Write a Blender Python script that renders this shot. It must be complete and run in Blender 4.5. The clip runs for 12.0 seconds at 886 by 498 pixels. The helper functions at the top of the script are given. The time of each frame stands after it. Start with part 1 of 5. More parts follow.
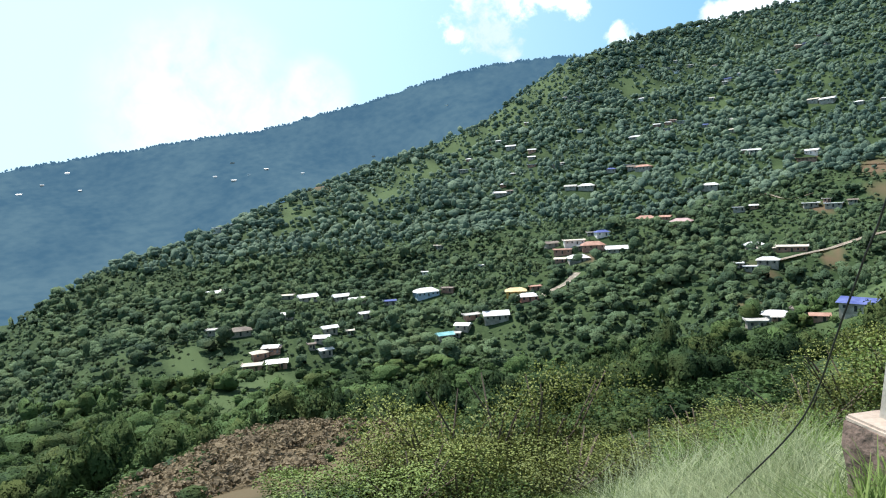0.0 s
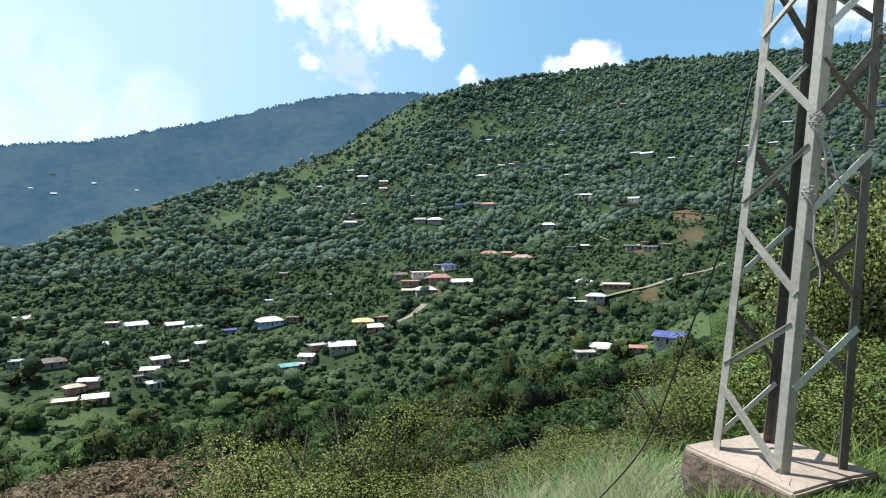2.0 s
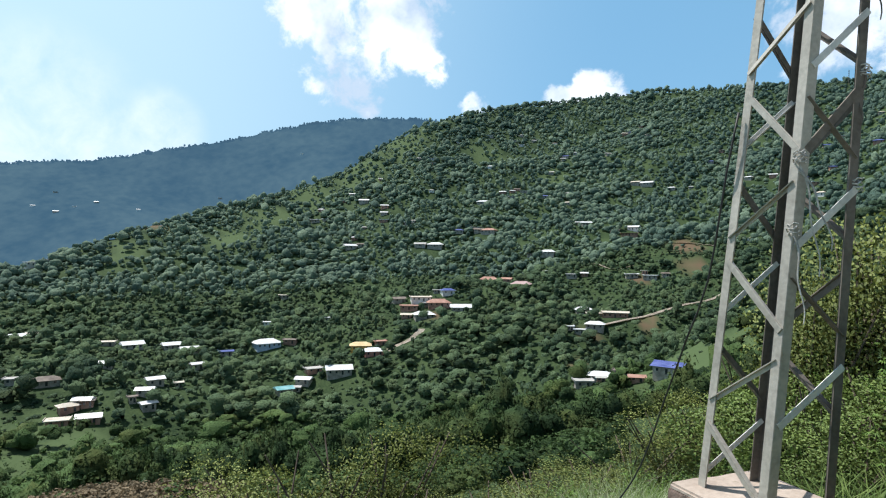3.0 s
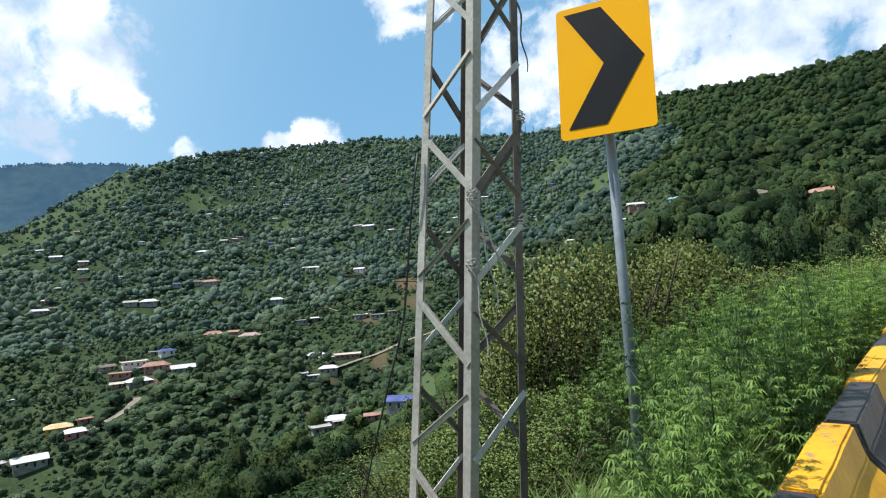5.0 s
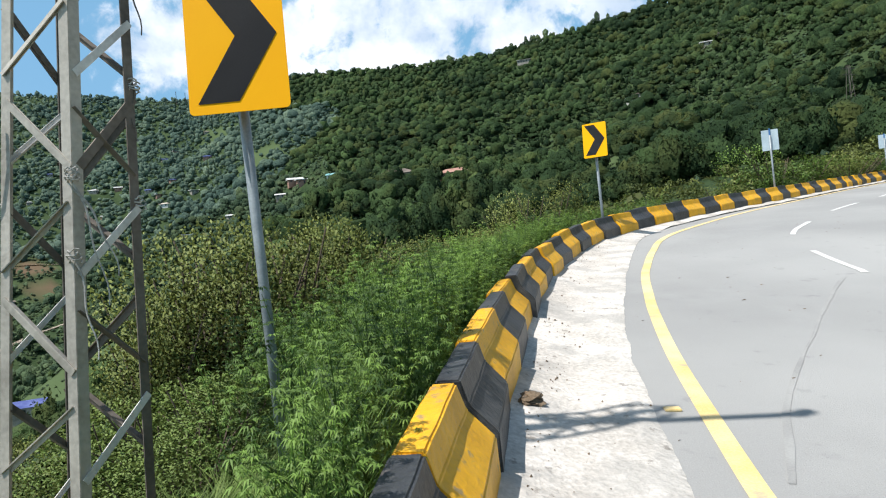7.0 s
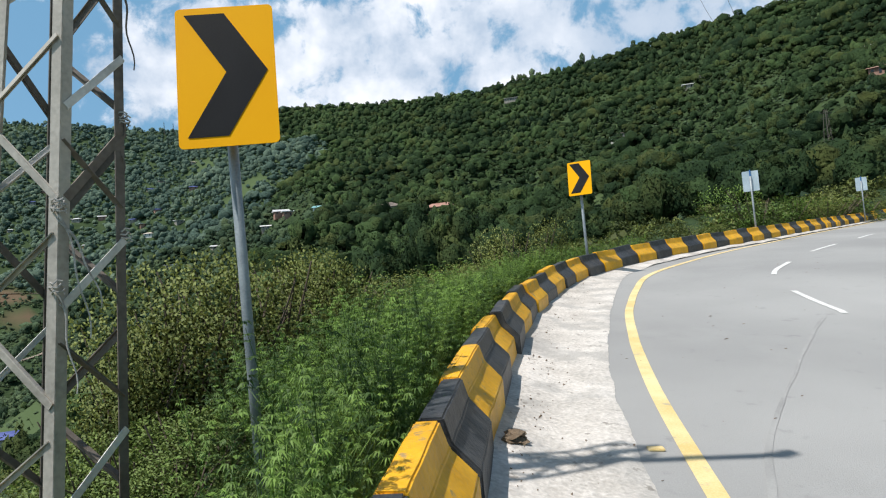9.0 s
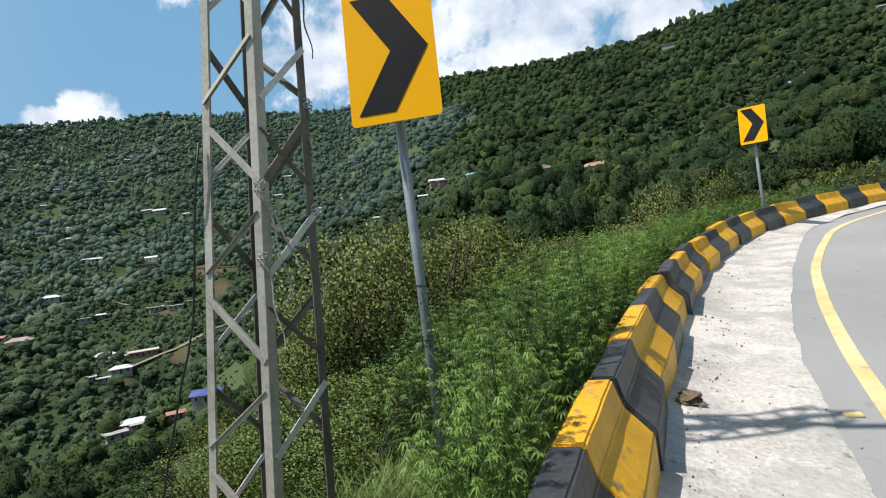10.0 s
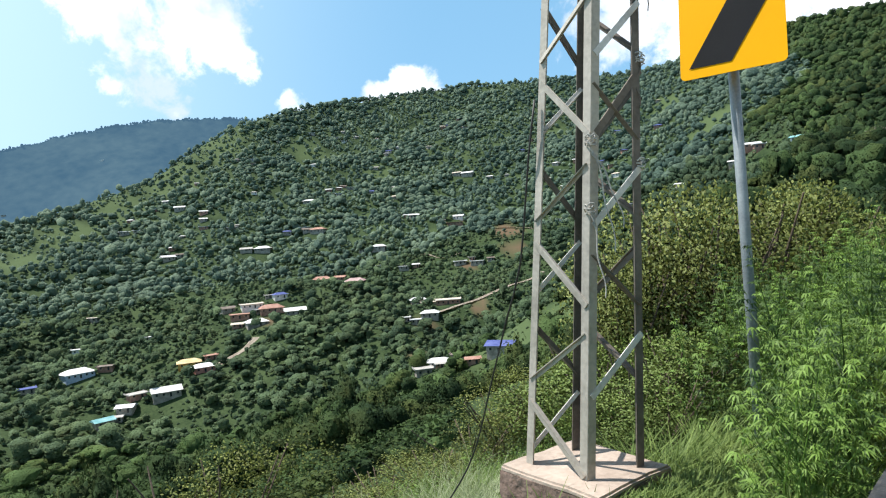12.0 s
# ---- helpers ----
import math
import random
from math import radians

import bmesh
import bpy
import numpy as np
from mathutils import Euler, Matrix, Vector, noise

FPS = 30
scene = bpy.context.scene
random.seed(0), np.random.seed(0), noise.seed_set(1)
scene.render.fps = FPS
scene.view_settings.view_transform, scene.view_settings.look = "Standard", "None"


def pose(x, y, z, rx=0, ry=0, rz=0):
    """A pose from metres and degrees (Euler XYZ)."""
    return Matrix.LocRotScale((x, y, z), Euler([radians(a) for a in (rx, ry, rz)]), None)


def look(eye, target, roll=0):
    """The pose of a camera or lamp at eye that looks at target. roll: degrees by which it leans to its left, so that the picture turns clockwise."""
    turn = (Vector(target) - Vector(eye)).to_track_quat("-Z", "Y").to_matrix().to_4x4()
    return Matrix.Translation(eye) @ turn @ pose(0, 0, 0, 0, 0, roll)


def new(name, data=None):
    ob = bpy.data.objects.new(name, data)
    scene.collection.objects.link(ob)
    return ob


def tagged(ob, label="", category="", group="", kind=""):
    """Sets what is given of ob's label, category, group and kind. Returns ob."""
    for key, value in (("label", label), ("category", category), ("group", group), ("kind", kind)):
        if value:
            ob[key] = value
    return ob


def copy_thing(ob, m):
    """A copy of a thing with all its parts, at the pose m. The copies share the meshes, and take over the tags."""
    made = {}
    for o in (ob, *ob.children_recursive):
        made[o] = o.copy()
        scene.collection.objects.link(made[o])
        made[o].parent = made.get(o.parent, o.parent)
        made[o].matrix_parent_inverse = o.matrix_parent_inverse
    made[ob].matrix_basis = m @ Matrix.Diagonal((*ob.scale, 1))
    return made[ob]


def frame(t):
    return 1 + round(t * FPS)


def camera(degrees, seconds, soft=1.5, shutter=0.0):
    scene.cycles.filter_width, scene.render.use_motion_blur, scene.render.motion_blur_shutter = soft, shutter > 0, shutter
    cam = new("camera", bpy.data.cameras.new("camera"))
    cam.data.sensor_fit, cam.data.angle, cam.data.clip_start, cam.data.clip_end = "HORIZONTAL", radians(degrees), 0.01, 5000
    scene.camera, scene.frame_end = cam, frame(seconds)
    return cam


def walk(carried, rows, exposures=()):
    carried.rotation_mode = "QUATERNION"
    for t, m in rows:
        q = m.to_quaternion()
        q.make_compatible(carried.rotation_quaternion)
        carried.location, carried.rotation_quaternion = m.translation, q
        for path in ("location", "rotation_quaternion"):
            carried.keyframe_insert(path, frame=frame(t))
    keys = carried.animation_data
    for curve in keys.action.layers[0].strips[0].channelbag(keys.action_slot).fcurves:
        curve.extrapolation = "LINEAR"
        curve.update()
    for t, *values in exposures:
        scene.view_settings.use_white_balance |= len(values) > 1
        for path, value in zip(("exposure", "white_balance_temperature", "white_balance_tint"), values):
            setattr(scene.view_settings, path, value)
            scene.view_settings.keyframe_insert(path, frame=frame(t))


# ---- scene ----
cam = camera(69.5, 12.0, soft=1.15)
# seconds, eye, target, roll
PATH = [
    (0, (-0.015, -0.123, 1.47), (-1.482, 1.23, 1.333), -3.3),
    (0.5, (-0.024, -0.236, 1.5), (-1.408, 1.206, 1.43), -3.8),
    (1, (-0.069, -0.233, 1.496), (-1.296, 1.342, 1.371), -2.4),
    (1.5, (-0.122, -0.235, 1.53), (-1.262, 1.405, 1.434), -2.3),
    (2, (-0.155, -0.254, 1.533), (-1.265, 1.409, 1.474), -0.6),
    (2.5, (-0.142, -0.218, 1.533), (-1.238, 1.455, 1.561), 1.1),
    (2.7, (-0.118, -0.21, 1.543), (-1.246, 1.441, 1.561), 0.8),
    (4.3, (-0.033, -0.015, 1.582), (-0.737, 1.853, 1.703), -2.2),
    (4.5, (-0.028, 0.049, 1.579), (-0.641, 1.944, 1.768), -2.1),
    (5, (0.014, 0.184, 1.581), (-0.316, 2.152, 1.714), -4.2),
    (5.5, (0.053, 0.235, 1.602), (0.058, 2.234, 1.653), -5.0),
    (6, (0.102, 0.244, 1.61), (0.334, 2.23, 1.587), -5.7),
    (6.5, (0.149, 0.278, 1.619), (0.605, 2.225, 1.584), -6.0),
    (7, (0.194, 0.268, 1.623), (0.873, 2.149, 1.581), -6.3),
    (7.5, (0.201, 0.273, 1.624), (1.006, 2.104, 1.627), -5.2),
    (7.7, (0.207, 0.255, 1.632), (1.03, 2.077, 1.69), -4.6),
    (9.3, (0.167, 0.242, 1.641), (0.825, 2.13, 1.692), -6.2),
    (9.5, (0.131, 0.248, 1.644), (0.707, 2.163, 1.682), -6.6),
    (10, (0.1, 0.171, 1.637), (0.355, 2.155, 1.641), -7.6),
    (10.5, (0.053, 0.13, 1.639), (0.095, 2.129, 1.676), -6.7),
    (11, (0.004, 0.115, 1.61), (-0.208, 2.104, 1.636), -5.6),
    (11.5, (-0.023, 0.051, 1.588), (-0.483, 1.998, 1.61), -5.4),
    (12, (-0.066, 0.002, 1.571), (-0.707, 1.896, 1.561), -4.3),
]
walk(cam, [(t, look(eye, target, roll)) for t, eye, target, roll in PATH],
     exposures=[(0.0, 0.55, 6250, 10), (0.5, 0.15, 6250, 10), (1.5, 0.4, 6300, 10), (2.5, 0.22, 6250, 10), (5.5, 0.16, 6200, 11), (6.5, 0.27, 6350, 11), (7.5, 0.08, 6350, 12), (9.5, -0.08, 6400, 12), (10.5, 0.14, 6450, 12), (11.0, 0.34, 6450, 12), (12.0, 0.46, 6450, 11)])

# ---- sky and sun ----
SUN_AZ, SUN_EL = -96.0, 62.0      # degrees from +y towards +x, degrees above the horizon


def toward(az, el):
    a, e = radians(az), radians(el)
    return Vector((math.sin(a) * math.cos(e), math.cos(a) * math.cos(e), math.sin(e)))


world = bpy.data.worlds.new("sky")
scene.world = world
world.use_nodes = True
wt = world.node_tree
wt.nodes.clear()


def wn(kind, **values):
    node = wt.nodes.new(kind)
    for key, value in values.items():
        node.inputs[key].default_value = value
    return node


def wmath(op, a, b=None, c=None, clamp=False):
    node = wt.nodes.new("ShaderNodeMath")
    node.operation, node.use_clamp = op, clamp
    for i, v in enumerate((a, b, c)):
        if v is None:
            continue
        if isinstance(v, (int, float)):
            node.inputs[i].default_value = v
        else:
            wt.links.new(v, node.inputs[i])
    return node.outputs[0]


sky = wt.nodes.new("ShaderNodeTexSky")
sky.sky_type, sky.sun_disc = "NISHITA", False
sky.sun_elevation, sky.sun_rotation = radians(SUN_EL), radians(SUN_AZ)
sky.altitude, sky.air_density, sky.dust_density, sky.ozone_density = 900, 1.0, 3.5, 2.0
coord = wt.nodes.new("ShaderNodeTexCoord")
warp = wn("ShaderNodeTexNoise", Scale=9.0, Detail=5.0, Roughness=0.55)
wt.links.new(coord.outputs["Generated"], warp.inputs["Vector"])
puff = wn("ShaderNodeTexNoise", Scale=16.0, Detail=9.0, Roughness=0.62, Distortion=0.25)
wt.links.new(coord.outputs["Generated"], puff.inputs["Vector"])


def cloud(az, el, wide, soft=1.6):
    """A heap of cloud round one direction: 1 in its middle, 0 outside."""
    dot = wt.nodes.new("ShaderNodeVectorMath")
    dot.operation = "DOT_PRODUCT"
    wt.links.new(coord.outputs["Generated"], dot.inputs[0])
    dot.inputs[1].default_value = toward(az, el)
    span = wt.nodes.new("ShaderNodeMapRange")
    span.interpolation_type = "SMOOTHSTEP"
    wt.links.new(dot.outputs["Value"], span.inputs[0])
    span.inputs[1].default_value = math.cos(radians(wide * soft))
    span.inputs[2].default_value = math.cos(radians(wide * 0.25))
    return span.outputs[0]


heaps = None
for az, el, wide, weight in ((-44, 19.5, 4.2, 1), (-37.5, 20.0, 4.5, 1), (-41.3, 15.6, 4.0, 1), (-39.5, 23, 3.5, 1), (-20, 13.5, 2.6, 1), (-23.5, 13.2, 1.8, 1), (-30.3, 12.5, 1.8, 1),
                             (-12, 28, 5, 1), (-3, 18, 4.5, 1), (4, 18.5, 6.5, 1), (13, 18.5, 7, 1), (23, 20, 8, 1), (33, 21, 8, 1),
                             (43, 24, 8, 1), (54, 26, 9, 1), (70, 24, 10, 1), (95, 22, 9, 1), (125, 24, 7, 1), (160, 22, 8, 1), (-150, 24, 8, 1), (20, 45, 8, 1)):
    one = wmath("MULTIPLY", cloud(az, el, wide), weight)
    heaps = one if heaps is None else wmath("MAXIMUM", heaps, one)
body = wmath("ADD", wmath("MULTIPLY", heaps, 0.66), wmath("MULTIPLY_ADD", puff.outputs[0], 1.35, -0.72))
body = wmath("ADD", body, wmath("MULTIPLY_ADD", warp.outputs[0], 0.9, -0.45))
edge = wt.nodes.new("ShaderNodeMapRange")
edge.interpolation_type = "SMOOTHSTEP"
wt.links.new(body, edge.inputs[0])
edge.inputs[1].default_value, edge.inputs[2].default_value = 0.345, 0.60
grey = wt.nodes.new("ShaderNodeMapRange")
wt.links.new(warp.outputs[0], grey.inputs[0])
grey.inputs[1].default_value, grey.inputs[2].default_value = 0.40, 0.66
shade = wt.nodes.new("ShaderNodeMix")
shade.data_type = "RGBA"
wt.links.new(wmath("MULTIPLY", grey.outputs[0], wmath("MULTIPLY_ADD", cloud(55, 20, 20, 1.5), -0.85, 1.0)), shade.inputs[0])
shade.inputs[6].default_value, shade.inputs[7].default_value = (5.6, 6.8, 8.2, 1), (12.0, 12.2, 12.4, 1)
blend = wt.nodes.new("ShaderNodeMix")
blend.data_type = "RGBA"
wt.links.new(edge.outputs[0], blend.inputs[0])
tint = wt.nodes.new("ShaderNodeMix")
tint.data_type = "RGBA"       # a thin veil of high haze
tint.inputs[0].default_value, tint.inputs[7].default_value = 0.55, (2.4, 5.5, 7.9, 1)
height = wt.nodes.new("ShaderNodeSeparateXYZ")
wt.links.new(coord.outputs["Generated"], height.inputs[0])
lift = wt.nodes.new("ShaderNodeMapRange")      # the veil thins out towards a deep blue zenith
lift.interpolation_type = "SMOOTHSTEP"
lift.inputs[1].default_value, lift.inputs[2].default_value = 0.44, 0.68
wt.links.new(height.outputs[2], lift.inputs[0])
veil = wt.nodes.new("ShaderNodeMix")
veil.data_type = "RGBA"
veil.inputs[6].default_value, veil.inputs[7].default_value = (2.5, 5.9, 8.7, 1), (0.45, 0.80, 1.5, 1)
wt.links.new(lift.outputs[0], veil.inputs[0])
wt.links.new(veil.outputs[2], tint.inputs[7])
wt.links.new(wmath("MULTIPLY_ADD", lift.outputs[0], 0.35, 0.55), tint.inputs[0])
wt.links.new(sky.outputs[0], tint.inputs[6])
glare = wt.nodes.new("ShaderNodeMix")      # haze brightens towards the sun
glare.data_type = "RGBA"
glare.inputs[7].default_value = (6.2, 8.3, 9.4, 1)
wt.links.new(wmath("MULTIPLY", cloud(-98, 22, 34, 2.2), 0.85), glare.inputs[0])
wt.links.new(tint.outputs[2], glare.inputs[6])
wisp = wt.nodes.new("ShaderNodeMix")       # soft thin cloud low over the valley
wisp.data_type = "RGBA"
wisp.inputs[7].default_value = (9.6, 10.2, 10.4, 1)
thin = wmath("MULTIPLY", wmath("MAXIMUM", cloud(-67, 8.5, 4.5, 2.2), cloud(-58, 9.8, 2.0, 2.2)), 0.7)
wt.links.new(wmath("MULTIPLY", wmath("MULTIPLY_ADD", puff.outputs[0], 2.2, -0.6, clamp=True), thin, clamp=True), wisp.inputs[0])
wt.links.new(glare.outputs[2], wisp.inputs[6])
wt.links.new(wisp.outputs[2], blend.inputs[6])
wt.links.new(shade.outputs[2], blend.inputs[7])
back = wn("ShaderNodeBackground", Strength=0.10)
wt.links.new(blend.outputs[2], back.inputs[0])
wt.links.new(back.outputs[0], wt.nodes.new("ShaderNodeOutputWorld").inputs[0])

sun = new("sun", bpy.data.lights.new("sun", "SUN"))
sun.data.energy, sun.data.angle, sun.data.color = 5.0, radians(0.6), (1.0, 0.95, 0.87)
sun.matrix_world = look(toward(SUN_AZ, SUN_EL) * 100, (0, 0, 0))

# ---- materials ----


def material(name, dark, light, rough=0.85, scale=3.0, fine=40.0, bump=0.2, metal=0.0, through_light=0.0, tone=False, spread=0.5, local=False):
    """A surface between two colours, mottled at a coarse and a fine scale. tone: each tuft carries its own shade. through_light: how much shines through."""
    m = bpy.data.materials.new(name)
    m.use_nodes = True
    t = m.node_tree
    shader = t.nodes["Principled BSDF"]
    shader.inputs["Roughness"].default_value, shader.inputs["Metallic"].default_value = rough, metal
    where = t.nodes.new("ShaderNodeTexCoord").outputs["Object"] if local else t.nodes.new("ShaderNodeNewGeometry").outputs["Position"]
    coarse, small = t.nodes.new("ShaderNodeTexNoise"), t.nodes.new("ShaderNodeTexNoise")
    for node, s, detail in ((coarse, scale, 4), (small, fine, 6)):
        node.inputs["Scale"].default_value, node.inputs["Detail"].default_value = s, detail
        t.links.new(where, node.inputs["Vector"])
    add = t.nodes.new("ShaderNodeMath")
    add.operation = "MULTIPLY_ADD"
    t.links.new(small.outputs[0], add.inputs[0])
    add.inputs[1].default_value = spread
    t.links.new(coarse.outputs[0], add.inputs[2])
    span = t.nodes.new("ShaderNodeMapRange")
    span.inputs[1].default_value, span.inputs[2].default_value = 0.35 + spread * 0.4, 0.65 + spread * 0.6
    t.links.new(add.outputs[0], span.inputs[0])
    fac = span.outputs[0]
    if tone:
        own = t.nodes.new("ShaderNodeAttribute")
        own.attribute_name = "tone"
        mixed = t.nodes.new("ShaderNodeMath")
        mixed.operation, mixed.use_clamp = "MULTIPLY_ADD", True
        t.links.new(fac, mixed.inputs[0])
        mixed.inputs[1].default_value = 0.35
        t.links.new(own.outputs["Fac"], mixed.inputs[2])
        fac = mixed.outputs[0]
    ramp = t.nodes.new("ShaderNodeMix")
    ramp.data_type = "RGBA"
    t.links.new(fac, ramp.inputs[0])
    ramp.inputs[6].default_value, ramp.inputs[7].default_value = (*dark, 1), (*light, 1)
    t.links.new(ramp.outputs[2], shader.inputs["Base Color"])
    if bump:
        b = t.nodes.new("ShaderNodeBump")
        b.inputs["Strength"].default_value, b.inputs["Distance"].default_value = bump, 0.02
        t.links.new(small.outputs[0], b.inputs["Height"])
        t.links.new(b.outputs[0], shader.inputs["Normal"])
    if through_light:
        glow = t.nodes.new("ShaderNodeBsdfTranslucent")
        t.links.new(ramp.outputs[2], glow.inputs[0])
        both = t.nodes.new("ShaderNodeMixShader")
        both.inputs[0].default_value = through_light
        t.links.new(shader.outputs[0], both.inputs[1])
        t.links.new(glow.outputs[0], both.inputs[2])
        t.links.new(both.outputs[0], t.nodes["Material Output"].inputs[0])
    return m


def overlay(m, colour, low, high, scale, stretch=1.0, cracks=False, strength=1.0, rough=None):
    """Lays patches, or a web of cracks, of one colour over a surface."""
    t = m.node_tree
    shader = t.nodes["Principled BSDF"]
    had = shader.inputs["Base Color"].links[0].from_socket
    where = t.nodes.new("ShaderNodeNewGeometry").outputs["Position"]
    bend = t.nodes.new("ShaderNodeTexNoise")
    bend.inputs["Scale"].default_value, bend.inputs["Detail"].default_value = scale * 2.2, 6
    t.links.new(where, bend.inputs["Vector"])
    if cracks:
        mixed = t.nodes.new("ShaderNodeVectorMath")
        mixed.operation = "MULTIPLY_ADD"
        t.links.new(bend.outputs["Color"], mixed.inputs[0])
        mixed.inputs[1].default_value = (stretch, stretch, stretch)
        t.links.new(where, mixed.inputs[2])
        web = t.nodes.new("ShaderNodeTexVoronoi")
        web.feature = "DISTANCE_TO_EDGE"
        web.inputs["Scale"].default_value = scale
        t.links.new(mixed.outputs[0], web.inputs["Vector"])
        field = web.outputs["Distance"]
    else:
        patch = t.nodes.new("ShaderNodeTexNoise")
        patch.inputs["Scale"].default_value, patch.inputs["Detail"].default_value, patch.inputs["Roughness"].default_value = scale, 7, 0.62
        t.links.new(where, patch.inputs["Vector"])
        field = patch.outputs[0]
    span = t.nodes.new("ShaderNodeMapRange")
    span.inputs[1].default_value, span.inputs[2].default_value = low, high
    span.inputs[4].default_value = strength
    t.links.new(field, span.inputs[0])
    lay = t.nodes.new("ShaderNodeMix")
    lay.data_type = "RGBA"
    t.links.new(span.outputs[0], lay.inputs[0])
    t.links.new(had, lay.inputs[6])
    lay.inputs[7].default_value = (*colour, 1)
    t.links.new(lay.outputs[2], shader.inputs["Base Color"])


GROUND = material("hillside grass and soil", (0.019, 0.038, 0.016), (0.058, 0.088, 0.036), scale=0.06, fine=0.9, bump=0, spread=0.9)
GROUND.node_tree.nodes["Principled BSDF"].inputs["Specular IOR Level"].default_value = 0.08
gt = GROUND.node_tree
g_shader = gt.nodes["Principled BSDF"]
for field, colour in (("bare", (0.13, 0.092, 0.058, 1)), ("meadow", (0.084, 0.122, 0.052, 1))):
    had = g_shader.inputs["Base Color"].links[0].from_socket
    own, lay = gt.nodes.new("ShaderNodeAttribute"), gt.nodes.new("ShaderNodeMix")
    own.attribute_name, lay.data_type = field, "RGBA"
    gt.links.new(own.outputs["Fac"], lay.inputs[0])
    gt.links.new(had, lay.inputs[6])
    lay.inputs[7].default_value = colour
    gt.links.new(lay.outputs[2], g_shader.inputs["Base Color"])
FOREST = material("broadleaf foliage", (0.011, 0.028, 0.013), (0.098, 0.162, 0.056), rough=0.8, scale=0.012, fine=0.9, bump=0, tone=True, through_light=0.2)
# aerial haze is painted into the next two: bluer, then paler, with distance
FAINT_HAZE_FOREST = material("mountain foliage with faint blue haze", (0.024, 0.052, 0.036), (0.124, 0.184, 0.094), rough=0.8, scale=0.012, fine=0.9, bump=0, tone=True, through_light=0.2)
HAZE_FOREST = material("distant foliage paled by painted haze", (0.060, 0.108, 0.092), (0.190, 0.260, 0.178), rough=0.8, scale=0.012, fine=0.9, bump=0, tone=True, through_light=0.2)
for leaf in (FOREST, FAINT_HAZE_FOREST, HAZE_FOREST):
    leaf.node_tree.nodes["Principled BSDF"].inputs["Specular IOR Level"].default_value = 0.12
def leafy_masses(m, clump, gaps=0.56, depth=0.5):
    """Breaks a crown's surface into clumps of leaves with gaps between them. clump: clumps to a metre."""
    t = m.node_tree
    shader, finish = t.nodes["Principled BSDF"], t.nodes["Material Output"]
    where = t.nodes.new("ShaderNodeNewGeometry").outputs["Position"]
    leaves = t.nodes.new("ShaderNodeTexNoise")
    leaves.inputs["Scale"].default_value, leaves.inputs["Detail"].default_value, leaves.inputs["Roughness"].default_value = clump, 4, 0.62
    t.links.new(where, leaves.inputs["Vector"])
    bump = t.nodes.new("ShaderNodeBump")
    bump.inputs["Strength"].default_value, bump.inputs["Distance"].default_value = 1.0, depth
    t.links.new(leaves.outputs[0], bump.inputs["Height"])
    t.links.new(bump.outputs[0], shader.inputs["Normal"])
    hole = t.nodes.new("ShaderNodeMath")
    hole.operation = "GREATER_THAN"
    t.links.new(leaves.outputs[0], hole.inputs[0])
    hole.inputs[1].default_value = gaps
    had = finish.inputs[0].links[0].from_socket
    clear, both = t.nodes.new("ShaderNodeBsdfTransparent"), t.nodes.new("ShaderNodeMixShader")
    t.links.new(hole.outputs[0], both.inputs[0])
    t.links.new(had, both.inputs[1])
    t.links.new(clear.outputs[0], both.inputs[2])
    t.links.new(both.outputs[0], finish.inputs[0])


overlay(FOREST, (0.130, 0.145, 0.040), 0.50, 0.66, 0.05, strength=0.5)
overlay(FAINT_HAZE_FOREST, (0.135, 0.155, 0.060), 0.50, 0.66, 0.04, strength=0.4)
leafy_masses(FOREST, 2.1, 0.56, 0.4)
leafy_masses(FAINT_HAZE_FOREST, 1.4, 0.56, 0.6)
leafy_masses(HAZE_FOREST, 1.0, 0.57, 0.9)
SCRUB = material("olive shrub leaves", (0.040, 0.066, 0.014), (0.275, 0.325, 0.085), rough=0.7, scale=0.4, fine=3, bump=0, tone=True, through_light=0.3)
WEED = material("fresh green weed leaves", (0.020, 0.055, 0.010), (0.205, 0.340, 0.064), rough=0.6, scale=0.8, fine=6, bump=0, tone=True, through_light=0.3)
GRASS = material("grass blades", (0.055, 0.11, 0.02), (0.24, 0.33, 0.085), rough=0.7, scale=0.6, fine=5, bump=0, tone=True, through_light=0.3)
PLUME = material("pale feathery grass", (0.15, 0.21, 0.085), (0.52, 0.57, 0.36), rough=0.8, scale=0.6, fine=5, bump=0, tone=True, through_light=0.35)
BARK = material("grey brown bark", (0.07, 0.05, 0.035), (0.16, 0.12, 0.09), scale=4, fine=40)
ASPHALT = material("sun-bleached grey asphalt", (0.29, 0.29, 0.285), (0.40, 0.40, 0.39), rough=0.75, scale=0.18, fine=90, bump=0.25, spread=0.35)
overlay(ASPHALT, (0.20, 0.20, 0.20), 0.62, 0.72, 3.0, strength=0.5)
overlay(ASPHALT, (0.40, 0.40, 0.39), 0.55, 0.75, 0.5, strength=0.5)
TAR = material("worn tar seam", (0.27, 0.27, 0.265), (0.38, 0.38, 0.37), rough=0.8, scale=1.5, fine=60, bump=0.2)
SHOULDER = material("dusty broken concrete", (0.46, 0.43, 0.39), (0.76, 0.72, 0.67), rough=0.95, scale=1.6, fine=24, bump=0.8, spread=0.9)
overlay(SHOULDER, (0.36, 0.35, 0.33), 0.50, 0.60, 1.3, strength=0.6)
overlay(SHOULDER, (0.20, 0.18, 0.155), 0.60, 0.68, 7.0, strength=0.7)
YELLOW_LINE = material("worn yellow road paint", (0.72, 0.53, 0.20), (0.90, 0.73, 0.40), rough=0.6, scale=2, fine=60, bump=0.15)
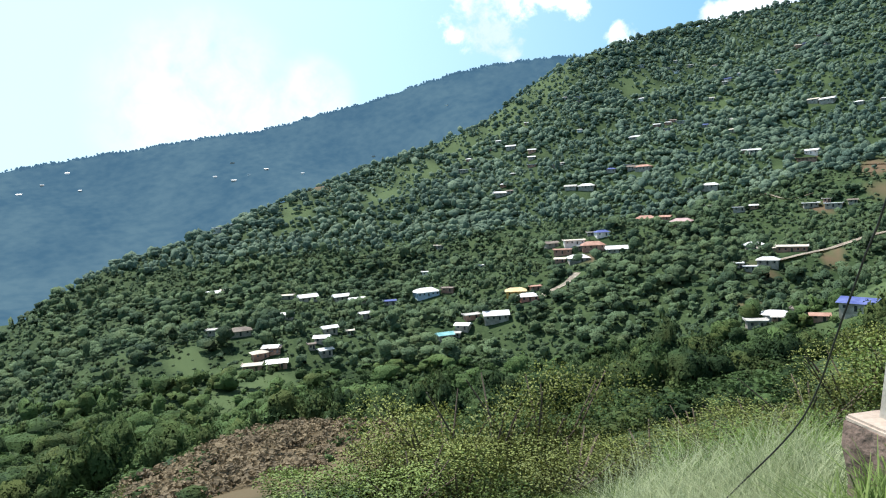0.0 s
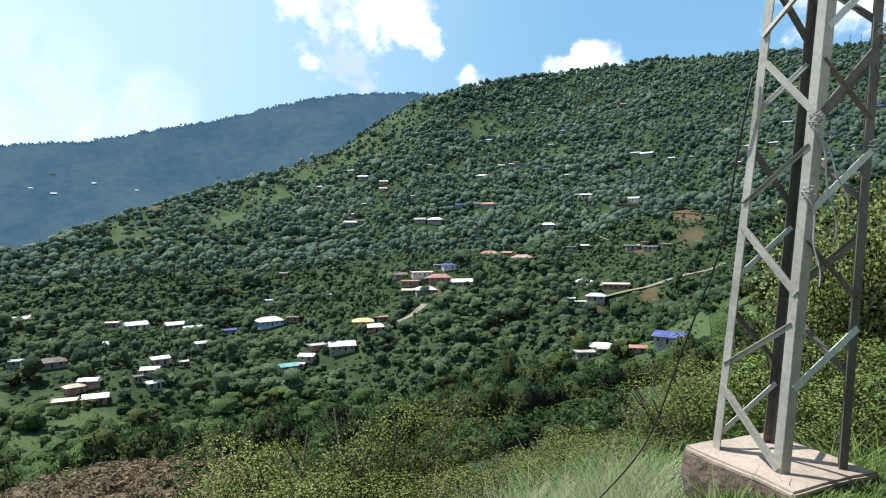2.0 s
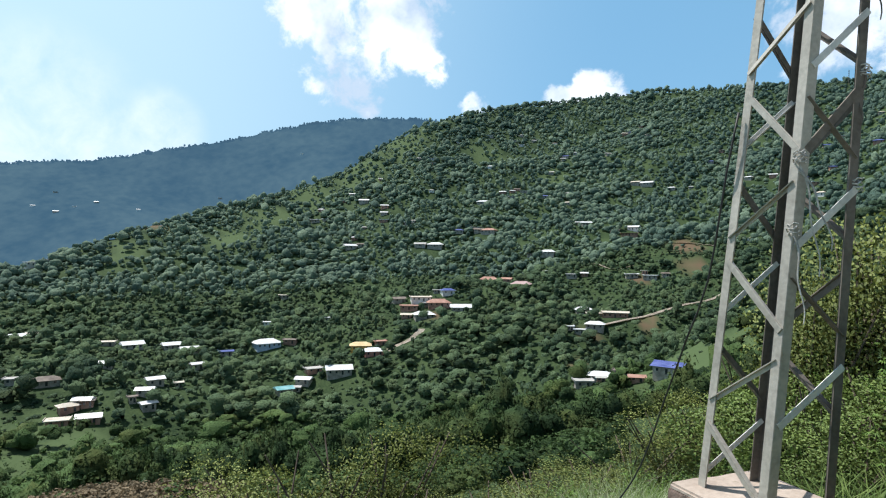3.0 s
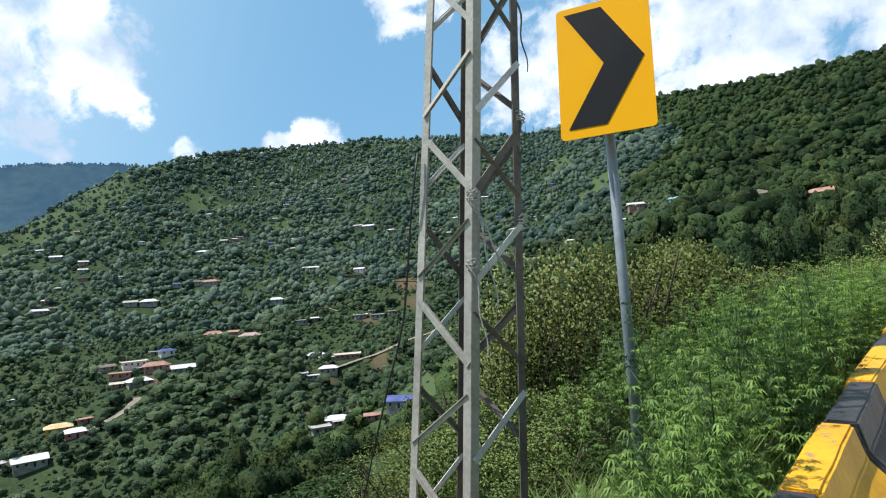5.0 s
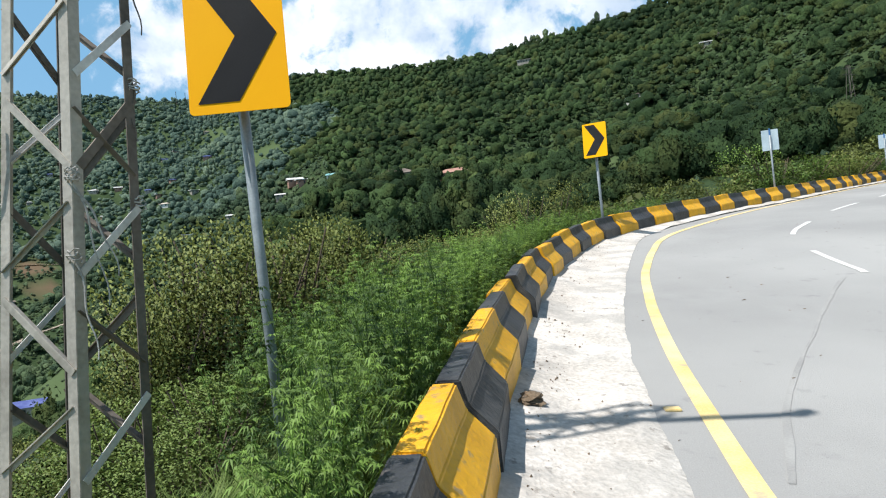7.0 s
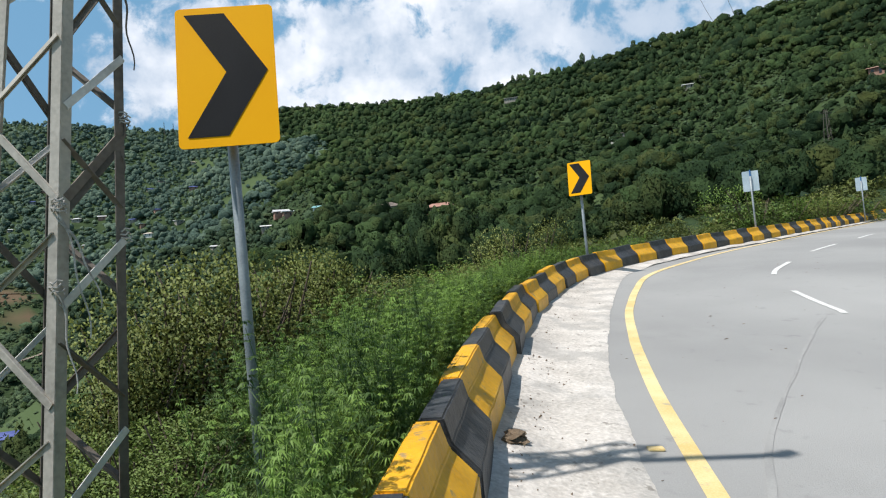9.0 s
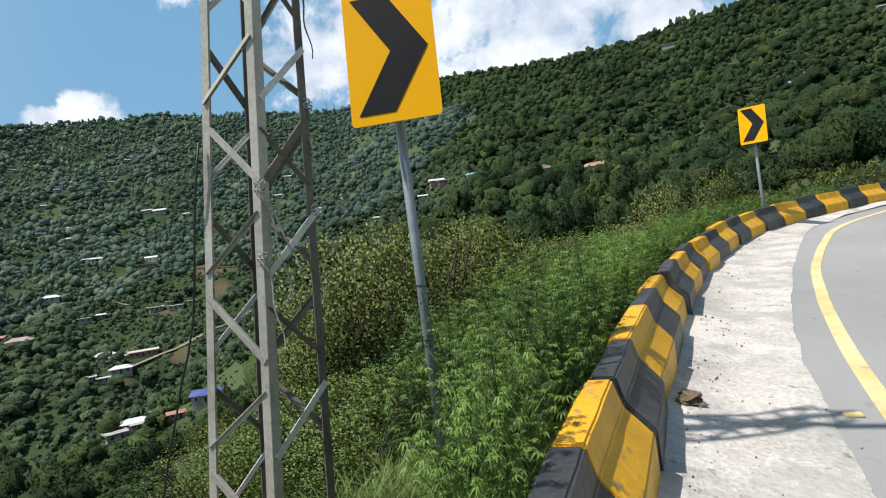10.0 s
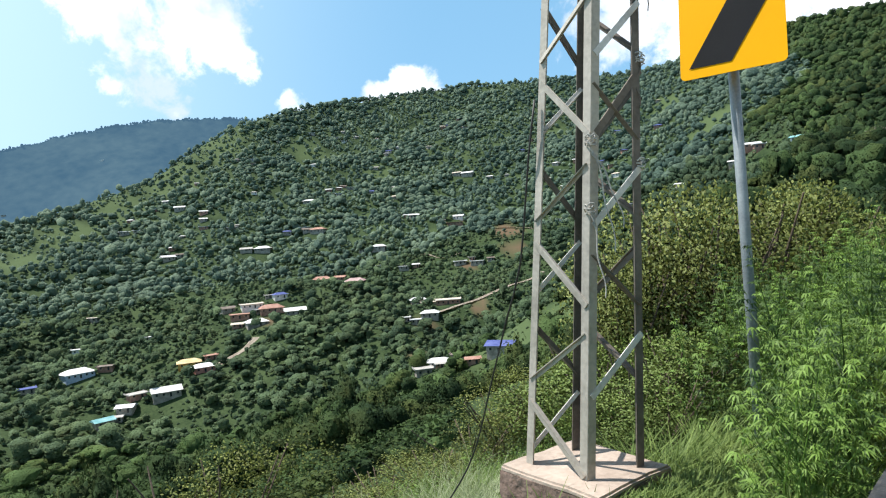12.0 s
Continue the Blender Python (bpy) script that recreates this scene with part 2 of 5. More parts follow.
overlay(YELLOW_LINE, (0.42, 0.38, 0.30), 0.60, 0.70, 6.0, strength=0.7)
WHITE_LINE = material("white road paint", (0.6, 0.6, 0.58), (0.85, 0.85, 0.83), rough=0.6, scale=2, fine=60, bump=0.15)
YELLOW = material("weathered yellow paint on concrete", (0.70, 0.35, 0.008), (0.92, 0.49, 0.012), rough=0.5, scale=2.5, fine=22, bump=0.5)
overlay(YELLOW, (0.30, 0.24, 0.15), 0.60, 0.68, 9.0, strength=0.8)
overlay(YELLOW, (0.42, 0.23, 0.03), 0.56, 0.70, 2.2, strength=0.45)
BLACK = material("weathered black paint on concrete", (0.018, 0.020, 0.024), (0.065, 0.070, 0.076), rough=0.5, scale=2.5, fine=22, bump=0.5)
overlay(BLACK, (0.16, 0.14, 0.12), 0.60, 0.70, 8.0, strength=0.6)
overlay(BLACK, (0.12, 0.105, 0.09), 0.54, 0.70, 1.9, strength=0.6)
SIGN_YELLOW = material("yellow reflective sheeting", (0.98, 0.45, 0.0), (1.0, 0.48, 0.0), rough=0.6, scale=2, fine=80, bump=0.02)
SIGN_YELLOW.node_tree.nodes["Principled BSDF"].inputs["Specular IOR Level"].default_value = 0.12
SIGN_BLACK = material("matt black sheeting", (0.012, 0.012, 0.014), (0.022, 0.022, 0.025), rough=0.45, scale=2, fine=80, bump=0.02)
GALVANISED = material("galvanised steel post", (0.20, 0.23, 0.25), (0.34, 0.38, 0.40), rough=0.5, scale=5, fine=60, bump=0.1, metal=0.3)
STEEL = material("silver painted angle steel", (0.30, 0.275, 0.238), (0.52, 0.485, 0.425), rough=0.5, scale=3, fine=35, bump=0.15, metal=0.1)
# tower steel lightened in colour, for braces that catch the sun
SUNLIT_STEEL = material("brace steel lightened as if sunlit", (0.48, 0.47, 0.45), (0.76, 0.75, 0.72), rough=0.42, scale=4, fine=40, bump=0.12, metal=0.1)
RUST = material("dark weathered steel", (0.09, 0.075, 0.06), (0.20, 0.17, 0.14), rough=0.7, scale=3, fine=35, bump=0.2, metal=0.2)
# tower steel darkened in colour for shade; plain dull steel on the pylon
SHADED_DULL_STEEL = material("dull weathered steel with painted shade", (0.085, 0.072, 0.060), (0.19, 0.165, 0.14), rough=0.65, scale=3, fine=35, bump=0.2, metal=0.1)
CONCRETE = material("pinkish concrete", (0.34, 0.27, 0.22), (0.52, 0.43, 0.36), rough=0.9, scale=2, fine=25, bump=0.4)
ROUGH_STONE = material("dark rubble plinth", (0.11, 0.075, 0.06), (0.27, 0.19, 0.155), rough=0.95, scale=5, fine=25, bump=0.9)
CABLE = material("black cable sheath", (0.02, 0.02, 0.02), (0.05, 0.05, 0.05), rough=0.6, bump=0)
CLOTH = material("frayed grey wire and cloth", (0.30, 0.29, 0.27), (0.60, 0.58, 0.55), rough=0.9, scale=10, fine=60)
BLUE_POST = material("blue painted steel", (0.02, 0.10, 0.30), (0.05, 0.18, 0.42), rough=0.5)
PANEL_BACK = material("pale blue grey sign back", (0.36, 0.46, 0.52), (0.50, 0.60, 0.66), rough=0.45)
DIRT = material("brown clod of soil", (0.10, 0.07, 0.045), (0.24, 0.18, 0.12), rough=1.0, scale=12, fine=60, bump=0.9)
DRY = material("reddish dry scrub", (0.075, 0.058, 0.036), (0.24, 0.185, 0.11), rough=0.9, scale=0.2, fine=2, bump=0, tone=True, through_light=0.15)
TRACK = material("bare earth and gravel", (0.40, 0.34, 0.27), (0.58, 0.52, 0.44), rough=1.0, scale=0.15, fine=1.5, bump=0)
GLASS_DARK = material("dark window glass", (0.02, 0.025, 0.03), (0.05, 0.055, 0.06), rough=0.15, bump=0)
WALLS = {
    "white": material("whitewashed wall", (0.55, 0.54, 0.50), (0.78, 0.77, 0.74), scale=0.5, fine=5),
    "stone": material("grey stone wall", (0.20, 0.18, 0.15), (0.42, 0.39, 0.34), scale=0.5, fine=5),
    "brick": material("reddish brick wall", (0.24, 0.12, 0.085), (0.42, 0.26, 0.20), scale=0.5, fine=5),
    "blue": material("pale blue wall", (0.30, 0.40, 0.55), (0.50, 0.60, 0.70), scale=0.5, fine=5),
    "orange": material("orange plaster wall", (0.55, 0.28, 0.06), (0.75, 0.42, 0.12), scale=0.5, fine=5),
    "red": material("faded red wall", (0.42, 0.16, 0.12), (0.58, 0.28, 0.22), scale=0.5, fine=5)}
ROOFS = {
    "white": material("bright tin roof", (0.62, 0.62, 0.62), (0.86, 0.86, 0.85), rough=0.45, scale=0.4, fine=4, metal=0.1),
    "grey": material("grey concrete roof", (0.34, 0.33, 0.31), (0.50, 0.48, 0.45), scale=0.4, fine=4),
    "beige": material("dusty flat roof", (0.46, 0.40, 0.32), (0.66, 0.60, 0.52), scale=0.4, fine=4),
    "blue": material("blue tin roof", (0.04, 0.06, 0.24), (0.14, 0.17, 0.40), rough=0.45, scale=0.4, fine=4),
    "red": material("faded red roof", (0.30, 0.15, 0.11), (0.46, 0.28, 0.22), scale=0.4, fine=4),
    "pink": material("pink tin roof", (0.36, 0.24, 0.23), (0.52, 0.39, 0.38), scale=0.4, fine=4),
    "orange": material("orange roof", (0.58, 0.43, 0.22), (0.74, 0.58, 0.34), scale=0.4, fine=4),
    "teal": material("teal tin roof", (0.12, 0.34, 0.36), (0.28, 0.50, 0.52), scale=0.4, fine=4),
    "brown": material("dark brown roof", (0.12, 0.095, 0.08), (0.24, 0.20, 0.17), scale=0.4, fine=4)}

# ---- helpers for building ----


def link(name, bm, mat, parent=None, label="", smooth=False):
    me = bpy.data.meshes.new(name)
    bm.normal_update()
    bm.to_mesh(me)
    bm.free()
    me.materials.append(mat)
    if smooth:
        me.polygons.foreach_set("use_smooth", [True] * len(me.polygons))
    ob = new(name, me)
    if parent:
        ob.parent = parent
    if label:
        ob["label"] = label
    return ob


def part(name, bm, mat, parent, label="", smooth=False):
    return link(name, bm, mat, parent, label, smooth)


def box(bm, size, centre, turn=None, bevel=0.0):
    made = bmesh.ops.create_cube(bm, size=1.0)["verts"]
    m = Matrix.Translation(centre) @ (turn.to_4x4() if turn else Matrix()) @ Matrix.Diagonal((*size, 1))
    bmesh.ops.transform(bm, matrix=m, verts=made)
    if bevel:
        edges = list({e for v in made for e in v.link_edges})
        bmesh.ops.bevel(bm, geom=edges, offset=bevel, segments=2, affect="EDGES")
    return bm


def bar(bm, a, b, wide, thick, side=None):
    """A flat or square bar from a to b; side: the way its wide face spreads."""
    a, b = Vector(a), Vector(b)
    along = (b - a).normalized()
    side = Vector(side) if side else Vector((0, 0, 1)).cross(along)
    side = (side - along * side.dot(along)).normalized()
    up = along.cross(side)
    ring = [bm.verts.new(p + side * sx * wide / 2 + up * sy * thick / 2) for p in (a, b) for sx, sy in ((-1, -1), (1, -1), (1, 1), (-1, 1))]
    for i in range(4):
        bm.faces.new((ring[i], ring[(i + 1) % 4], ring[4 + (i + 1) % 4], ring[4 + i]))
    bm.faces.new(ring[3::-1])
    bm.faces.new(ring[4:])
    return bm


def tube(points, radius, sides=8, taper=1.0):
    bm = bmesh.new()
    points = [Vector(p) for p in points]
    rings = []
    for i, p in enumerate(points):
        along = (points[min(i + 1, len(points) - 1)] - points[max(i - 1, 0)]).normalized()
        side = along.cross(Vector((0.31, 0.95, 0.05)) if abs(along.y) < 0.9 else Vector((1, 0, 0))).normalized()
        up = along.cross(side)
        r = radius * (1 + (taper - 1) * i / (len(points) - 1))
        rings.append([bm.verts.new(p + (side * math.cos(a) + up * math.sin(a)) * r) for a in (2 * math.pi * k / sides for k in range(sides))])
    for one, two in zip(rings, rings[1:]):
        for k in range(sides):
            bm.faces.new((one[k], one[(k + 1) % sides], two[(k + 1) % sides], two[k]))
    bm.faces.new(rings[0][::-1])
    bm.faces.new(rings[-1])
    return bm


def quads(name, verts, faces_per, mat, tone=None, normals=None):
    """One mesh of many separate quads or triangles. verts: (n, faces_per, 3)."""
    n = len(verts)
    me = bpy.data.meshes.new(name)
    me.vertices.add(n * faces_per)
    me.vertices.foreach_set("co", np.ascontiguousarray(verts, dtype=np.float32).ravel())
    me.loops.add(n * faces_per)
    me.loops.foreach_set("vertex_index", np.arange(n * faces_per, dtype=np.int32))
    me.polygons.add(n)
    me.polygons.foreach_set("loop_start", np.arange(0, n * faces_per, faces_per, dtype=np.int32))
    if tone is not None:
        me.attributes.new("tone", "FLOAT", "FACE").data.foreach_set("value", np.asarray(tone, dtype=np.float32))
    me.materials.append(mat)
    me.update()
    if normals is not None:      # crowns are shaded as soft rounded masses
        me.attributes.new("custom_normal", "FLOAT_VECTOR", "POINT").data.foreach_set("vector", np.ascontiguousarray(normals, dtype=np.float32).ravel())
        me.update()
    return me


# ---- the lie of the land ----
# the barrier's line along the outer edge of the bend: x, y and the road's height there
BEND = [(-5.2, -42.0, -2.4), (-4.6, -26.0, -1.5), (-3.4, -13.0, -0.85), (-2.2, -6.0, -0.45), (-1.35, -2.6, -0.25), (-0.75, -0.6, -0.1), (0.02, 1.15, 0.0), (0.86, 2.81, 0.10), (2.04, 4.89, 0.21), (3.35, 7.1, 0.36), (4.85, 9.35, 0.52), (7.05, 12.2, 0.75),
        (10.0, 14.95, 1.03), (13.5, 16.75, 1.22), (17.5, 18.45, 1.38), (21.8, 20.2, 1.5), (30.5, 24.2, 1.75), (38.0, 27.7, 1.93), (44.5, 30.0, 2.2), (55.0, 31.5, 2.6)]


def spline(points, step=0.05):
    out = []
    p = [np.array(q, float) for q in points]
    p = [2 * p[0] - p[1], *p, 2 * p[-1] - p[-2]]
    for a, b, c, d in zip(p, p[1:], p[2:], p[3:]):
        n = max(2, int(np.linalg.norm(c - b) / step))
        for u in np.linspace(0, 1, n, endpoint=False):
            out.append(0.5 * (2 * b + (c - a) * u + (2 * a - 5 * b + 4 * c - d) * u * u + (3 * b - a - 3 * c + d) * u ** 3))
    return np.array(out + [p[-2]])


LINE = spline(BEND)
STEP = np.linalg.norm(np.diff(LINE[:, :2], axis=0), axis=1)
ALONG = np.concatenate([[0], np.cumsum(STEP)])
ALONG -= ALONG[np.argmin((LINE[:, 0] + 2.2) ** 2 + (LINE[:, 1] + 6.0) ** 2)]
TANGENT = np.gradient(LINE[:, :2], axis=0)
TANGENT /= np.linalg.norm(TANGENT, axis=1)[:, None]
kernel = np.ones(41) / 41
TANGENT = np.stack([np.convolve(np.pad(TANGENT[:, k], 20, mode="edge"), kernel, "valid") for k in (0, 1)], 1)
TANGENT /= np.linalg.norm(TANGENT, axis=1)[:, None]


def camber(s):
    """The road falls towards the inside of the bend."""
    return np.interp(s, [0, 6, 16, 35, 60], [0.12, 0.13, 0.09, 0.06, 0.05])


def on_road(s, w, lift=0.0):
    """The place at s metres along the barrier and w metres to its inner side."""
    x, y, z = (np.interp(s, ALONG, LINE[:, k]) for k in range(3))
    tx, ty = (np.interp(s, ALONG, TANGENT[:, k]) for k in range(2))
    return np.stack([x + ty * w, y - tx * w, z - camber(s) * w + lift], -1)


def road_place(x, y):
    """How far along the barrier and how far to its inner side a place lies, and the road's height there."""
    x, y = np.atleast_1d(x).astype(float), np.atleast_1d(y).astype(float)
    coarse = LINE[::4]
    near = np.empty(len(x), int)
    for i in range(0, len(x), 4000):
        d = (x[i:i + 4000, None] - coarse[:, 0]) ** 2 + (y[i:i + 4000, None] - coarse[:, 1]) ** 2
        near[i:i + 4000] = d.argmin(1) * 4
    near = near.clip(0, len(LINE) - 1)
    dx, dy = x - LINE[near, 0], y - LINE[near, 1]
    w = dx * TANGENT[near, 1] - dy * TANGENT[near, 0]
    along = dx * TANGENT[near, 0] + dy * TANGENT[near, 1]
    return ALONG[near], w, LINE[near, 2] - camber(ALONG[near]) * w.clip(-3, 9), np.abs(along)


AZ = [-180, -120, -82.6, -79.9, -75.5, -71.8, -66.4, -59.6, -53.6, -48, -43.4, -39.3, -35.8, -31, -22, -15, -6, 0.5, 8.8, 19, 25.5, 30.5, 38, 44, 60, 90, 140, 180]
SKYLINE = [6, -9, -7.9, -5.8, -3.6, -2.6, -1.1, 1.9, 3.6, 5.3, 6.8, 9.5, 11.5, 12.7, 13.5, 13.9, 13.4, 13.3, 14.9, 14.8, 14.9, 15.7, 16.4, 17.2, 18, 18, 14, 6]
REACH_AZ = [-180, -110, -82, -60, -36, -20, 0, 10, 30, 45, 75, 120, 180]
REACH = [500, 500, 520, 720, 1000, 1180, 1100, 930, 840, 780, 600, 450, 500]
FOOT_AZ = [-180, -90, -60, -36, -16, -4, 10, 22, 40, 60, 90, 140, 180]
FOOT_R = [80, 220, 240, 240, 225, 190, 130, 115, 100, 90, 60, 60, 80]
FOOT_EL = [0, -19, -17.5, -16, -13, -9, -3, -1.2, 0.2, 1.5, 6, 4, 0]
NEAR_EL = [-10, -29, -28, -27, -21, -18, -17, -15, -11, -5, 0, -5, -10]


def hill_noise(x, y):
    """Gullies, spurs and terraces, in metres."""
    u, v = x * 0.011, y * 0.011
    big = np.sin(u * 1.7 + 1.3 * np.sin(v * 0.9)) + 0.7 * np.sin(v * 2.3 + u * 0.8 + 1.1) + 0.5 * np.sin(u * 4.1 - v * 2.9 + 0.6)
    small = np.sin(x * 0.09 + 2 * np.sin(y * 0.043)) + np.sin(y * 0.083 + 1.7 * np.sin(x * 0.037))
    return big * 7.5 + small * 1.6


def land(x, y):
    x, y = np.atleast_1d(x).astype(float), np.atleast_1d(y).astype(float)
    az, r = np.degrees(np.arctan2(x, y)), np.hypot(x, y)
    sky_el, reach = np.interp(az, AZ, SKYLINE), np.interp(az, REACH_AZ, REACH)
    foot_r, foot_el, near_el = np.interp(az, FOOT_AZ, FOOT_R), np.interp(az, FOOT_AZ, FOOT_EL), np.interp(az, FOOT_AZ, NEAR_EL)
    u = ((r - foot_r) / (reach - foot_r)).clip(0, 1)
    el = foot_el + (sky_el - foot_el) * u ** 0.75
    v = (np.log(r.clip(8) / 8) / np.log(foot_r / 8)).clip(0, 1)
    el = np.where(r < foot_r, near_el + (foot_el - near_el) * v, el)
    z = 1.6 + r.clip(8) * np.tan(np.radians(el))
    past = (r - reach).clip(0)
    z = z + 3.5 * np.exp(-((az + 64) / 11) ** 2 - ((r - 84) / 26) ** 2)      # a bare spur
    z = z - past * 0.25 + hill_noise(x, y) * ((r - 40) / 300).clip(0, 1) * (1 - (r / reach).clip(0, 1) ** 3 * 0.92)
    # the road's bed is cut into the slope
    s, w, bed, off = road_place(x, y)
    bed = bed - 0.16
    verge = np.interp(s, [0, 9, 11, 14, 20], [2.6, 2.6, 3.4, 5.0, 7.0])
    reach_in = np.where(w > -0.45, 1.0, 1 - ((-0.45 - w) / verge).clip(0, 1))
    reach_in = reach_in * (1 - ((w - 11) / 14).clip(0, 1)) * (1 - ((off - 1) / 15).clip(0, 1))
    k = reach_in * reach_in * (3 - 2 * reach_in)
    drop = ((-0.45 - w).clip(0, 6) * 0.10)
    z = z * (1 - k) + (bed - drop) * k
    # a grassy bank against the road side of the plinth
    return z + (0.03 - z).clip(0, 1.2) * np.exp(-((x + 0.22) / 0.72) ** 4 - ((y - 3.5) / 0.95) ** 4) * (w < -0.3)


# open ground on the slopes: bearing, height of sight, half width in metres
BARE = [(-13.0, 0.9, 13), (-12.4, -0.8, 9), (-15.8, -5.4, 5), (-20.8, -6.9, 6), (-21.5, -9.4, 5), (-17, -2.0, 6), (-58, 2.2, 9), (-34.5, -5.4, 6), (33.5, 6.2, 5)]
MEADOW = [(-13, -8.4, 18), (-10.5, -8.0, 16), (-64, -14.6, 13), (-68.5, -16.0, 14), (-66, -13.4, 9), (-70, -12.0, 10), (-45, 4.6, 34), (-49, 3.0, 30), (-41, 7.4, 38), (-52, 1.2, 26), (-60, 0.0, 22), (-37, 9.9, 36),
          (-30, 9, 26), (-24, 7, 20), (5, 8.5, 26), (2, 10.5, 24), (34, 4.6, 10), (-8, 9, 16)]


def land_z(x, y):
    return float(land(x, y)[0])


def land_hit(az, el):
    """The place where the line of sight at that bearing and height meets the far slope."""
    r = np.concatenate([np.arange(60, 1500, 1.0)])
    x, y = r * math.sin(radians(az)), r * math.cos(radians(az))
    over = land(x, y) - (1.6 + r * math.tan(radians(el)))
    hit = np.argmax(over > 0) if (over > 0).any() else int(np.argmax(np.degrees(np.arctan2(land(x, y) - 1.6, r))))
    return float(x[hit]), float(y[hit]), float(land(x[hit], y[hit])[0]), float(r[hit])


BARE_SPOTS = [(*land_hit(az, el), size) for az, el, size in BARE]
MEADOW_SPOTS = [(*land_hit(az, el), size) for az, el, size in MEADOW]


def openness(x, y, spots):
    """1 in the middle of open ground, falling to 0 at its ragged edge."""
    out = np.zeros(len(x))
    ragged = 0.22 * np.sin(x * 0.19 + 1.3 * np.sin(y * 0.11)) + 0.2 * np.sin(y * 0.23 + x * 0.05)
    for sx, sy, sz, sr, size in spots:
        ux, uy = sx / sr, sy / sr
        along, across = (x - sx) * ux + (y - sy) * uy, (x - sx) * uy - (y - sy) * ux
        d = np.sqrt((along / (size * 1.5)) ** 2 + (across / size) ** 2) + ragged
        out = np.maximum(out, ((1.15 - d) / 0.4).clip(0, 1))
    return out


def glades(x, y):
    """Small grassy openings and terraces that run along the slope: 0 to 1."""
    az, r = np.degrees(np.arctan2(x, y)), np.hypot(x, y)
    n = np.sin(az * 1.9 + 1.7 * np.sin(r * 0.031)) + np.sin(r * 0.083 + 1.3 * np.sin(az * 0.8)) + 0.8 * np.sin(az * 4.3 + r * 0.047 + 2 * np.sin(r * 0.019))
    return ((n - 1.05) / 0.5).clip(0, 1) * (r > 120) * np.interp(az, [-80, 5, 20], [1, 1, 0.6])


def spur(x, y):
    az, r = np.degrees(np.arctan2(x, y)), np.hypot(x, y)
    return (1.9 * np.exp(-((az + 63) / 13) ** 4 - ((r - 62) / 30) ** 4) - 0.3 + 0.2 * np.sin(x * 0.4) * np.sin(y * 0.37)).clip(0, 1)


# ---- ground ----
angles = np.radians(np.concatenate([np.arange(-180, -95, 5), np.arange(-95, 75, 0.75), np.arange(75, 180, 5)]))
radii = np.concatenate([[0.02], np.arange(0.6, 12, 0.3), np.geomspace(12, 60, 34)[:-1], np.geomspace(60, 1500, 120)[:-1], np.geomspace(1500, 4500, 12)])
gx, gy = np.sin(angles)[None] * radii[:, None], np.cos(angles)[None] * radii[:, None]
gz = land(gx.ravel(), gy.ravel()).reshape(gx.shape)
gz[radii > 2000] = gz[radii > 2000].clip(-400, 60)
nr, na = gx.shape
grid = np.arange(nr * na).reshape(nr, na)
nxt = np.roll(grid, -1, axis=1)
faces = np.stack([grid[:-1], nxt[:-1], nxt[1:], grid[1:]], -1).reshape(-1, 4)
me = bpy.data.meshes.new("ground")
me.from_pydata(np.stack([gx, gy, gz], -1).reshape(-1, 3).tolist(), [], faces[:, ::-1].tolist())
me.polygons.foreach_set("use_smooth", [True] * len(me.polygons))
flat_x, flat_y = gx.ravel(), gy.ravel()
me.attributes.new("bare", "FLOAT", "POINT").data.foreach_set("value", np.maximum(openness(flat_x, flat_y, BARE_SPOTS), spur(flat_x, flat_y) * 0.8).astype(np.float32))
me.attributes.new("meadow", "FLOAT", "POINT").data.foreach_set("value", (np.maximum(openness(flat_x, flat_y, MEADOW_SPOTS) * 0.8, glades(flat_x, flat_y) * 0.3)).astype(np.float32))
me.materials.append(GROUND)
tagged(new("ground", me), "grassy mountainside falling into a valley and rising again", "ground", kind="structure")

# ---- the far ridge, behind the valley ----
FAR_AZ = [-125, -100, -81.5, -77.9, -69.7, -62.5, -53.7, -47.6, -43, -38, -34, -28, -20]
FAR_EL = [2.0, 3.2, 4.3, 4.9, 6.3, 7.2, 9.2, 10.8, 11.8, 12.0, 11.9, 10.5, 8]
fa = np.radians(np.arange(-125, -20, 0.25))
fu = np.linspace(0, 1, 60)
top = np.interp(np.degrees(fa), FAR_AZ, FAR_EL)
fr = 1700 + 1100 * fu[:, None] + 90 * np.sin(fa * 14 + fu[:, None] * 3) * (1 - fu[:, None])
fe = -7 + (top + 7)[None] * fu[:, None] ** 0.85 + (0.06 * np.sin(fa * 61) * np.sin(fa * 23) + 0.05 * np.sin(fa * 150 + 2 * np.sin(fa * 37)))[None] * fu[:, None] ** 14
fz = 1.6 + fr * np.tan(np.radians(fe)) + (22 * np.sin(fa * 19 + 5 * fu[:, None])) * np.sin(np.pi * fu[:, None])
fx, fy = np.sin(fa) * fr, np.cos(fa) * fr
grid = np.arange(fx.size).reshape(fx.shape)
faces = np.stack([grid[:-1, :-1], grid[:-1, 1:], grid[1:, 1:], grid[1:, :-1]], -1).reshape(-1, 4)
me = bpy.data.meshes.new("backdrop")
me.from_pydata(np.stack([fx, fy, fz], -1).reshape(-1, 3).tolist(), [], faces[:, ::-1].tolist())
me.polygons.foreach_set("use_smooth", [True] * len(me.polygons))
FAR = material("distant forest with blue haze glow", (0.004, 0.012, 0.014), (0.036, 0.050, 0.043), scale=0.0045, fine=0.03, bump=0, spread=0.8)
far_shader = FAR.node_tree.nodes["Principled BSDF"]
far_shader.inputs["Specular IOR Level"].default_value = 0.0
